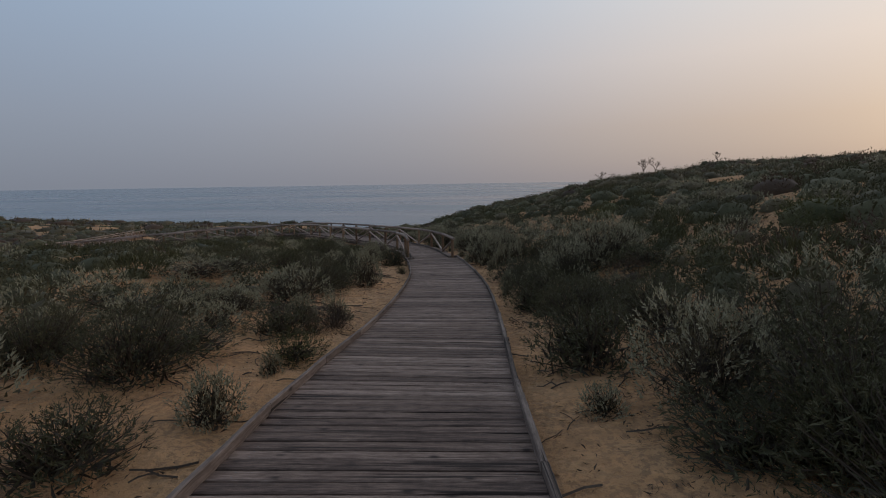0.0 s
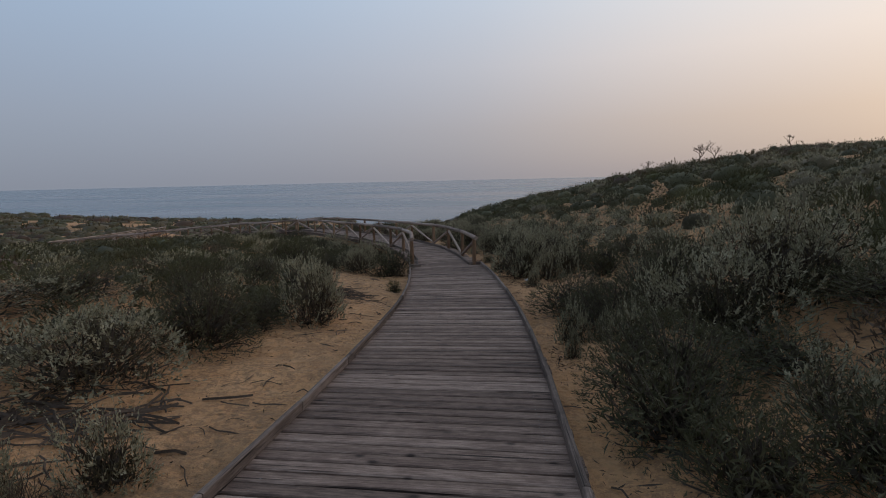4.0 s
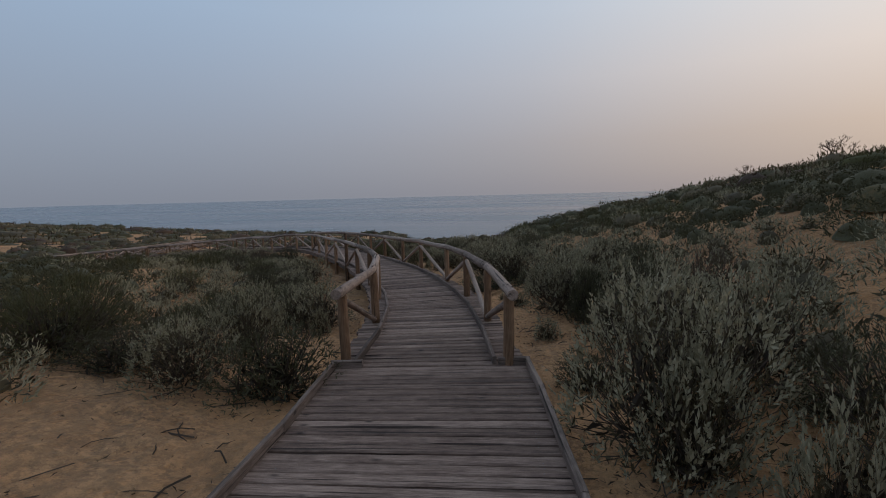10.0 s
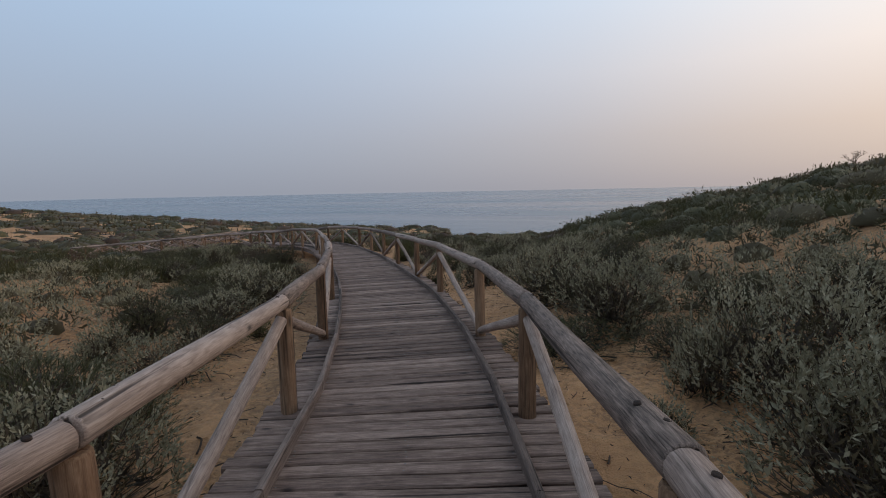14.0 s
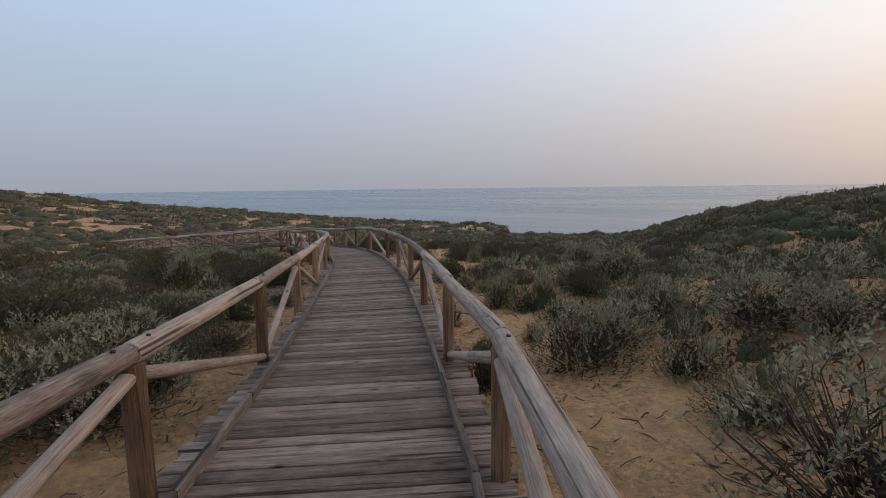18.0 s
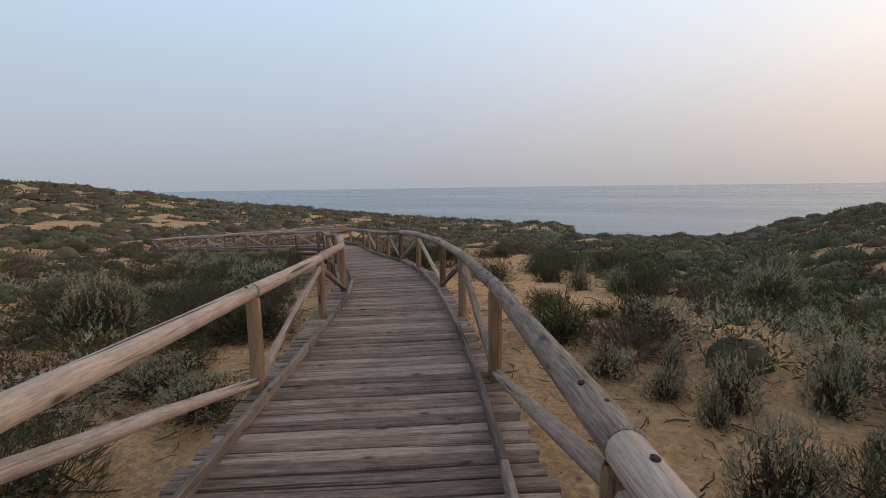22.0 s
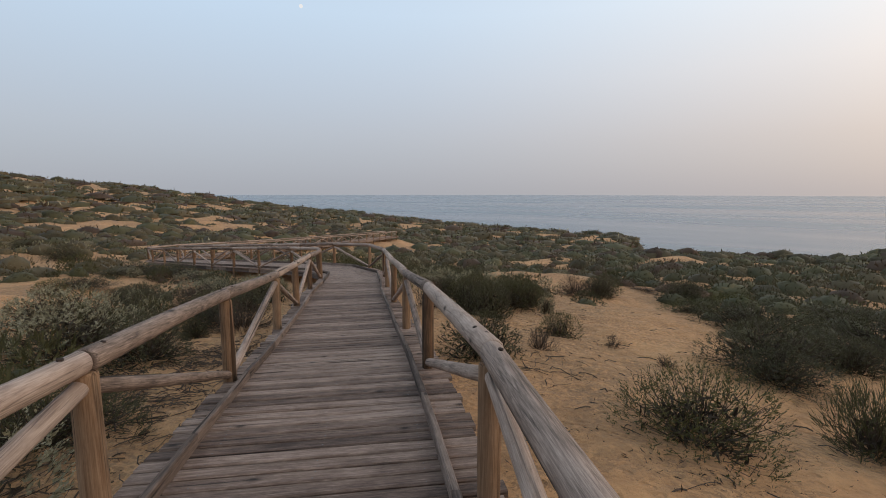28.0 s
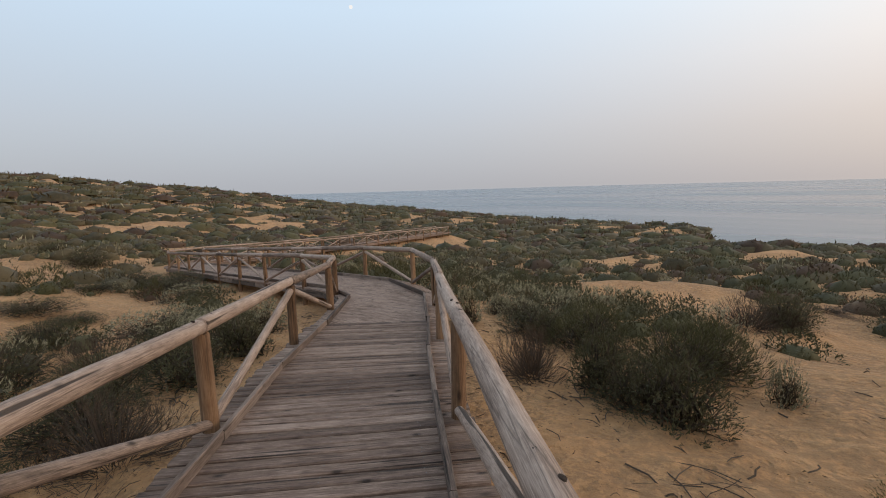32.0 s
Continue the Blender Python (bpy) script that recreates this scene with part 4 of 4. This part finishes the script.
plant("dark", 2.33, 35.23, 0.71, 0.50)
plant("broom", -4.61, 13.59, 0.70, 0.95)
plant("broom", -3.21, 13.39, 0.60, 0.56)
plant("dark", 2.34, 13.41, 0.67, 0.66)
plant("silver", 2.13, 11.96, 0.50, 0.88)
plant("dark", 3.44, 12.98, 0.56, 1.01)
plant("silver", 5.02, 12.83, 0.97, 1.01)
plant("silver", 3.82, 14.15, 0.94, 0.67)
plant("broom", 4.97, 10.84, 0.80, 0.57)
plant("broom", -5.80, 12.29, 0.99, 0.70)
plant("silver", -5.97, 10.91, 0.99, 0.51)
plant("silver", -4.14, 10.95, 0.54, 0.69)
plant("broom", -5.04, 14.29, 0.88, 0.83)
plant("dark", 3.27, 10.16, 0.60, 0.36)
plant("dark", 3.24, 8.33, 0.74, 0.48)
# shrubs where the railings begin
plant("silver", -3.32, 20.81, 0.64, 1.20)
plant("silver", -3.77, 22.46, 0.52, 1.07)
plant("broom", -5.56, 23.37, 0.60, 0.64)
plant("silver", 1.74, 22.26, 0.37, 1.11)
plant("dark", 1.97, 21.72, 0.64, 0.85)
plant("dark", 1.65, 23.15, 0.40, 0.75)
plant("silver", 2.72, 22.76, 0.61, 1.12)
plant("silver", 1.40, 24.03, 0.40, 0.81)
plant("dark", 2.72, 23.86, 0.59, 0.92)
plant("silver", 1.36, 24.45, 0.75, 1.02)
# shrubs round the bend
plant("broom", -16.83, 51.60, 0.85, 1.10)
plant("broom", -18.34, 51.83, 0.7, 0.95)
plant("fresh", -14.36, 49.21, 0.69, 0.99)
plant("rusty", -14.10, 47.76, 0.47, 0.56)
plant("dark", -14.63, 46.70, 0.60, 0.78)
plant("fresh", -12.83, 55.31, 1.22, 0.78)
plant("dark", -14.12, 61.77, 0.85, 1.02)
plant("dark", -16.84, 50.06, 0.70, 0.89)
plant("rusty", -18.27, 49.93, 0.59, 1.09)
plant("broom", -16.63, 52.15, 0.70, 1.14)
plant("rusty", -16.95, 56.85, 0.89, 0.91)
plant("dark", -16.51, 58.63, 0.61, 0.88)
plant("dark", -26.38, 45.61, 0.74, 0.69)
plant("dark", -23.19, 44.03, 0.99, 0.47)
plant("rusty", -20.15, 45.49, 0.70, 1.04)
plant("fresh", -30.37, 44.39, 0.92, 1.08)
plant("dead", -12.89, 50.18, 0.28, 0.16)
plant("dead", -13.27, 49.27, 0.19, 0.31)
plant("dead", -15.95, 62.51, 0.94, 0.27)
plant("dead", -13.37, 66.64, 0.70, 0.24)
plant("dark", -25.91, 45.37, 0.78, 0.70)
plant("rusty", -23.47, 45.95, 0.80, 0.71)
plant("silver", -25.81, 47.32, 0.96, 0.62)
plant("dark", -32.28, 45.72, 1.09, 0.51)
plant("dark", -30.89, 46.65, 0.75, 0.41)
plant("dark", -16.36, 49.82, 0.61, 0.75)
plant("dark", -17.41, 50.18, 0.54, 0.74)
plant("rusty", -18.50, 50.27, 0.48, 0.86)
plant("broom", -18.89, 52.86, 0.63, 0.82)
plant("dark", -16.34, 57.66, 0.83, 1.20)
plant("dead", -15.64, 61.87, 0.89, 0.41)
plant("silver", -15.60, 51.30, 0.32, 0.66)
plant("silver", -21.27, 52.11, 0.46, 1.08)
plant("silver", -20.92, 55.69, 0.86, 0.69)
plant("dark", -22.84, 47.86, 0.50, 0.80)

plant("dark", -34.92, 51.26, 1.50, 0.62)
plant("silver", -33.01, 52.76, 1.24, 0.50)
plant("dark", -37.51, 49.27, 1.50, 0.67)
plant("dark", -54.81, 50.47, 1.50, 1.30)
plant("dark", -59.03, 48.93, 1.50, 1.14)
plant("dark", -36.45, 50.41, 1.50, 0.77)
plant("silver", -32.11, 51.49, 1.21, 0.49)
plant("dark", -36.24, 47.91, 0.95, 0.43)
plant("dark", -36.97, 47.03, 0.74, 0.30)
plant("dark", -53.16, 50.27, 1.50, 1.30)
plant("dark", -32.21, 52.86, 1.05, 0.42)
plant("dark", 2.05, 2.79, 0.53, 0.43)
plant("broom", -5.61, 8.20, 1.16, 0.65)
plant("dark", -4.96, 5.42, 0.80, 0.47)
plant("silver", -3.90, 8.35, 0.71, 0.60)
plant("dark", -3.38, 5.71, 0.59, 0.46)

fill = random.Random(8)
made = 0
joined = {"silver": [], "dark": [], "fresh": [], "broom": [], "rusty": []}
for attempt in range(60000):
    if made >= 2200:
        break
    x, y = fill.uniform(-36, 22), fill.uniform(-3, 66)
    d, u, side = near_line(x, y)
    if d > 17 or u < -3 or u > 80 and d < 3:
        continue
    if fill.random() > cover(x, y) or d < 2.9 and u < 58 and fill.random() < 0.8:
        continue
    r = fill.uniform(0.55, 1.05) if attempt < 25000 else fill.uniform(0.34, 0.7)
    if d < 1.22 + r * 0.95:
        continue
    if any((x - a) ** 2 + (y - c) ** 2 < ((0.56 if d < 6 else 0.64) * (r + q)) ** 2 for a, c, q in taken):
        continue
    k = noise.noise(Vector((x * 0.2, y * 0.2, 20.0))) + fill.uniform(-0.4, 0.4)
    kind = "silver" if k > (-0.04 if u < 44 else 0.08) else "dark" if k > -0.3 else "broom" if fill.random() < 0.5 else "fresh" if fill.random() < 0.6 else "rusty"
    if u > 40 and kind == "silver" and fill.random() < 0.5:
        kind = "dark"
    tall = min(r * fill.uniform(0.85, 1.25), 1.0)
    if d > 7:
        tall *= 0.72
        if kind == "silver" and fill.random() < 0.6:
            kind = "dark"
    if side > 0 and d > 4 and 8 < u < 48:
        tall = min(tall, 0.5)
    if d < 3.8 and u < 60:
        plant(kind, x, y, r, tall)
    else:
        joined[kind].append((x, y, r, tall))
        taken.append((x, y, r))
    made += 1


def thicket(kind, label, seed):
    """Shrubs a little way off, joined: leafy shoots over dense lobed insides."""
    rng = np.random.default_rng(seed)
    many, each, reach, long, wide, spread, upright, lobe_count, mat = KINDS[kind]
    leafy, dense, crowd = [], [], []
    for x, y, r, tall in joined[kind]:
        z = float(ground([x], [y])[0]) - 0.04
        close = near_line(x, y)[0] < 8
        lobes = lobes_of(rng, 4)
        scale = np.array([r, r, tall])
        p, n = on_mound(rng, lobes, int((115 if close else 88) * (r / 0.7) ** 1.4))
        way = unit(n + [0, 0, upright] + rng.normal(size=n.shape) * 0.22)
        length = rng.uniform(*reach, len(p)) * np.where(rng.random(len(p)) < 0.12, 1.5, 1.0)
        foot = p * scale * 0.95 - way * (length * 0.4)[:, None] + [x, y, z]
        broad = (3.0 if wide < 0.015 else 1.9) * (1.0 if close else 1.35)
        leafy.append(shoots(rng, foot, way, length, 5, max(long, 0.055) * 1.4, max(wide, 0.014) * broad, spread)[:, [0, 1, 2]])
        dense.append((x, y, z, r * (0.38 if close else 0.66), tall * (0.4 if close else 0.66)))
        crowd.append(under_leaves(rng, lobes, scale, int((130 if close else 90) * (r / 0.7) ** 1.4), 0.14, 0.055 if close else 0.07) + [x, y, z])
    ob = tagged(new("thicket", quads_mesh("thicket", np.concatenate(leafy), mat)), label, "scrub", kind="stuff")
    # insides of silver thickets are darker olive: inner shade put into the colour
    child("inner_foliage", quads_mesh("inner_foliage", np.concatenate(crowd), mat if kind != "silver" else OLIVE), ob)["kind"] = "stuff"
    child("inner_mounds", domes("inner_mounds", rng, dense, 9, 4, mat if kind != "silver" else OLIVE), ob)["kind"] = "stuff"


thicket("silver", "thicket of silvery grey-green shrubs beyond the boardwalk", 71)
thicket("dark", "thicket of dark green needle shrubs beyond the boardwalk", 72)
thicket("fresh", "thicket of bright green shrubs beyond the boardwalk", 73)
thicket("broom", "thicket of soft green broom beyond the boardwalk", 75)
thicket("rusty", "thicket of dry brown shrubs beyond the boardwalk", 74)


def scrub(name, label, mat, share, seed):
    """Far scrub in one mesh: many small clumps, each a lumpy dome of upright leafy tufts."""
    rng = np.random.default_rng(seed)
    pick = random.Random(seed)
    out = []
    for lo, hi, gap, size in ((0, 62, 1.35, 1.05), (62, 140, 1.95, 1.5), (140, 430, 5.6, 4.1), (430, 640, 10, 7)):
        eye = (-8, 34)
        n = int(hi * 2 / gap)
        for gx_ in range(-n // 2, n // 2 + 1):
            for gy_ in range(-n // 2, n // 2 + 1):
                if pick.random() > share:
                    continue
                x, y = eye[0] + (gx_ + pick.uniform(-0.6, 0.6)) * gap, eye[1] + (gy_ + pick.uniform(-0.6, 0.6)) * gap
                far = math.hypot(x - eye[0], y - eye[1])
                if not lo <= far < hi or y < -2 or (far > 140 and (y < 34 - (x + 8) * -0.1 or y < 34 + (x + 8) * 0.7)) or (y < x * -1.0 - 60 and y < 20) or (x > 0 and y < x * 0.25 - 4):
                    continue
                d, u, side = near_line(x, y)
                if (d < 16.5 and u < 66 and -36 < x) or d < 3.2 or u < -3 and d < 6:
                    continue
                if pick.random() > cover(x, y) * (0.95 if far < 140 else 1.1):
                    continue
                out.append((x, y, size * pick.uniform(0.5, 1.5)))
    spot = np.array(out)
    zz = np.concatenate([ground(spot[k:k + 3000, 0], spot[k:k + 3000, 1]) for k in range(0, len(spot), 3000)])
    keep = zz > -30
    spot, zz = spot[keep], zz[keep]
    quads, near, away = [], [], []
    for k in range(len(spot)):
        x, y, s = spot[k]
        far = math.hypot(x + 8, y - 34)
        per = 84 if far < 62 else 26 if far < 140 else 16
        tall = s * rng.uniform(0.55, 0.9) * (1 if far < 62 else 0.75 if far < 140 else 0.45)
        (near if far < 62 else away).append((x, y, zz[k] - 0.1, s * (0.56 if far < 62 else 0.82), tall * (0.6 if far < 62 else 0.9)))
        turn, tilt = rng.uniform(0, 6.283, per), np.arccos(rng.uniform(0.0, 1, per))
        n = np.stack([np.sin(tilt) * np.cos(turn), np.sin(tilt) * np.sin(turn), np.cos(tilt)], 1)
        at = n * [s * 0.74, s * 0.74, tall * 0.8] * rng.uniform(0.7, 1.1, (per, 1)) + [x, y, zz[k] - 0.1]
        way = unit(n * 0.9 + [0, 0, 0.45] + rng.normal(size=(per, 3)) * 0.35)
        big = (76 / per) ** 0.4
        quads.append(leaf_quads(rng, at - way * s * 0.05, way, s * rng.uniform(0.11, 0.22, per) * big, s * rng.uniform(0.06, 0.12, per) * big, 0.1)[:, [0, 1, 2]])
    ob = tagged(new("scrub", quads_mesh(name, np.concatenate(quads), mat)), label, "scrub", kind="stuff")
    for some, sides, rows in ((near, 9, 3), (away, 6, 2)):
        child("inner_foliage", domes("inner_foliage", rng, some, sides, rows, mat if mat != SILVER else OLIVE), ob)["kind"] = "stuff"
    return ob


scrub("scrub", "distant dark green dune scrub covering the slopes", DARK, 0.36, 31)
scrub("scrub", "distant grey-green dune scrub covering the slopes", SILVER, 0.07, 32)
scrub("scrub", "distant olive dune scrub covering the slopes", OLIVE, 0.42, 33)
scrub("scrub", "distant brownish dry scrub covering the slopes", RUSTY, 0.14, 34)


# ---------------------------------------------------------------- dead trees on the ridge
def dead_tree(x, y, tall, seed):
    rng = random.Random(seed)
    base = tagged(new("dead_tree"), "small bare dead tree standing out on the ridge", "tree")
    base.location = (x, y, float(ground([x], [y])[0]) - 0.05)

    def limb(a, way, length, r, depth, out):
        bend = Vector((rng.uniform(-0.25, 0.25), rng.uniform(-0.25, 0.25), rng.uniform(-0.05, 0.25)))
        c = a + (way + bend).normalized() * length
        out.append((a, c, r, r * 0.68))
        if depth:
            for _ in range(rng.choice((2, 3))):
                turn = Vector((rng.uniform(-1.2, 1.2), rng.uniform(-1.2, 1.2), rng.uniform(-0.1, 0.8)))
                limb(c, (way * 0.6 + turn * 0.8).normalized(), length * rng.uniform(0.55, 0.85), r * 0.66, depth - 1, out)

    parts = []
    limb(Vector((0, 0, 0)), Vector((0.1, 0, 1)), tall * 0.3, 0.075, 5, parts)
    for name, some in (("trunk", parts[:1]), ("branches", parts[1:])):
        verts, faces = [], []
        for a, c, r0, r1 in some:
            q = (c - a).to_track_quat("Z", "X")
            k = len(verts)
            for p, r in ((a, r0), (c, r1)):
                verts += [p + q @ Vector((r * math.cos(t * 1.2566), r * math.sin(t * 1.2566), 0)) for t in range(5)]
            faces += [(k + t, k + (t + 1) % 5, k + 5 + (t + 1) % 5, k + 5 + t) for t in range(5)]
        child(name, mesh_of(name, verts, faces, BARK, True), base)


dead_tree(26.9, 61.9, 3.2, 3)
dead_tree(29.1, 63.2, 3.2, 4)
dead_tree(26.9, 77.8, 2.9, 6)
dead_tree(28.5, 77.4, 2.6, 9)
dead_tree(36.2, 61.0, 2.4, 12)


# ---------------------------------------------------------------- twigs and leaf litter on the sand
def sticks(spread, count, seed, label, long=(0.08, 0.4), thick=0.006):
    """Dead twigs lying about: bent, three-sided."""
    rng = random.Random(seed)
    verts, faces = [], []
    for _ in range(count):
        x, y = spread(rng)
        d, u, side = near_line(x, y)
        if d < 1.35:
            continue
        turn, length, r = rng.uniform(0, 6.283), rng.uniform(*long), thick * rng.uniform(0.5, 1.5)
        px, py, lift = x, y, rng.uniform(0, 0.03)
        for j in range(4):
            k = len(verts)
            zz = float(ground([px], [py])[0]) + r * 0.6 + lift * math.sin(j * 1.05)
            verts += [(px - math.sin(turn) * r, py + math.cos(turn) * r, zz), (px + math.sin(turn) * r, py - math.cos(turn) * r, zz), (px, py, zz + r * 1.6)]
            if j:
                faces += [(k - 3, k - 2, k + 1, k), (k - 2, k - 1, k + 2, k + 1), (k - 1, k - 3, k, k + 2)]
            turn += rng.uniform(-0.5, 0.5)
            px, py = px + math.cos(turn) * length / 3, py + math.sin(turn) * length / 3
    return tagged(new("twigs", mesh_of("twigs", verts, faces, BARK)), label, "twigs", kind="stuff")


def strip(rng):
    u = rng.uniform(-1, 62)
    p = beside(u, rng.choice((1, -1)) * (1.3 + abs(rng.gauss(0, 2.6))))
    return p.x, p.y


def pile(x, y, r):
    return lambda rng: (x + rng.gauss(0, r), y + rng.gauss(0, r))


sticks(strip, 2600, 51, "scattered dead twigs lying on the sand")
sticks(pile(-3.0, 15.7, 0.5), 520, 52, "heap of grey dead twigs on the sand", (0.15, 0.6), 0.005)
sticks(pile(-3.1, 9.3, 0.35), 150, 57, "heap of dark dead twigs beside a shrub", (0.2, 0.6), 0.009)
sticks(pile(-17.2, 41.8, 0.9), 650, 53, "heap of grey dead twigs on the sand", (0.1, 0.5), 0.005)
sticks(pile(-18.4, 44.0, 0.8), 480, 54, "heap of grey dead twigs on the sand", (0.1, 0.45), 0.005)
sticks(pile(-15.6, 48.2, 0.45), 24, 55, "curved dead roots lying on the sand", (0.3, 0.8), 0.005)
sticks(pile(-13.6, 46.8, 0.5), 18, 56, "curved dead roots lying on the sand", (0.3, 0.8), 0.005)

rng = np.random.default_rng(60)
count = 15000
uu = rng.uniform(-1, 62, count)
off = rng.choice([-1, 1], count) * (1.32 + np.abs(rng.normal(0, 1.7, count)))
bunch = np.array([noise.noise(Vector((u * 0.8, o * 0.8, 5.0))) for u, o in zip(uu, off)])
keep = bunch + rng.uniform(-0.4, 0.4, count) > -0.05
at = np.array([beside(u, o) for u, o in zip(uu[keep], off[keep])])
at[:, 2] = np.concatenate([ground(at[k:k + 3000, 0], at[k:k + 3000, 1]) for k in range(0, len(at), 3000)]) + 0.004
way = unit(np.stack([rng.normal(size=len(at)), rng.normal(size=len(at)), rng.uniform(0, 0.35, len(at))], 1))
# extra flakes under shrubs: litter, its dark colour also standing in for their shade
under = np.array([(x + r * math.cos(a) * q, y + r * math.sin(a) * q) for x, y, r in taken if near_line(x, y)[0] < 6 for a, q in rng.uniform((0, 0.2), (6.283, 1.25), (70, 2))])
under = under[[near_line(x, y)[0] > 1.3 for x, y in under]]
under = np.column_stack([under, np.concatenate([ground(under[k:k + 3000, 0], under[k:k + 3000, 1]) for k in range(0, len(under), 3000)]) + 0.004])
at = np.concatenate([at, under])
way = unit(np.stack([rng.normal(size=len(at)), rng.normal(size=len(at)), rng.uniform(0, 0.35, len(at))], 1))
# heaps of litter, some beside shrubs also darkening the sand as painted shadow
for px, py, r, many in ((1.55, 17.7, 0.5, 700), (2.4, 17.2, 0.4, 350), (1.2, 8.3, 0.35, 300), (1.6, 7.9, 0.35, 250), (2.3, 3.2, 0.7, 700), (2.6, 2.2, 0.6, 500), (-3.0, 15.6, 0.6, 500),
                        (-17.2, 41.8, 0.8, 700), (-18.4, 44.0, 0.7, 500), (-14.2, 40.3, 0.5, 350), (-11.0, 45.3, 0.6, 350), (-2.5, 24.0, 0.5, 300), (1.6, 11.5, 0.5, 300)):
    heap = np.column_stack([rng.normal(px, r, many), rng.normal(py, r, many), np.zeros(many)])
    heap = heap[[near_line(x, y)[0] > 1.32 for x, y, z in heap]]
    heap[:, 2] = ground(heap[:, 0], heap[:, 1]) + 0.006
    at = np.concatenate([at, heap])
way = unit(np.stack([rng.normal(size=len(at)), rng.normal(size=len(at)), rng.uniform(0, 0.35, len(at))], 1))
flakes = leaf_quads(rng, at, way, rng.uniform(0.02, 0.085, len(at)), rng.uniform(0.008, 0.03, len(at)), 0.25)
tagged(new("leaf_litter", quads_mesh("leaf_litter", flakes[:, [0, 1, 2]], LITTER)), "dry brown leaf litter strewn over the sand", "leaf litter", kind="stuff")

# ---------------------------------------------------------------- small things
PAPER, n, b = material("white_paper", 0.9)
b.inputs["Base Color"].default_value = (0.75, 0.74, 0.72, 1)
paper = bmesh.new()
bmesh.ops.create_grid(paper, x_segments=5, y_segments=4, size=0.05)
for v in paper.verts:
    v.co.z = 0.02 + 0.016 * math.sin(v.co.x * 70) + 0.012 * math.cos(v.co.y * 90 + v.co.x * 40)
me = bpy.data.meshes.new("paper_scrap")
paper.to_mesh(me)
me.materials.append(PAPER)
scrap = tagged(new("paper_scrap", me), "crumpled white paper scrap lying under a shrub", "litter")
scrap.modifiers.new("thickness", "SOLIDIFY").thickness = 0.001
scrap.location = (1.79, 17.84, float(ground([1.79], [17.84])[0]) + 0.005)

MOON = bpy.data.materials.new("moonlight")
MOON.use_nodes = True
MOON.node_tree.nodes.clear()
mn = Nodes(MOON.node_tree)
glow = mn.add("ShaderNodeEmission", Strength=0.55)
glow.inputs[0].default_value = (0.85, 0.9, 1.0, 1)
mn.link(glow.outputs[0], mn.add("ShaderNodeOutputMaterial").inputs[0])
ball = bmesh.new()
bmesh.ops.create_icosphere(ball, subdivisions=2, radius=9)
me = bpy.data.meshes.new("moon")
ball.to_mesh(me)
me.materials.append(MOON)
tagged(new("moon", me), "small pale moon high in the evening sky", "moon", kind="structure").location = Vector((-0.752, 0.565, 0.339)) * 2500
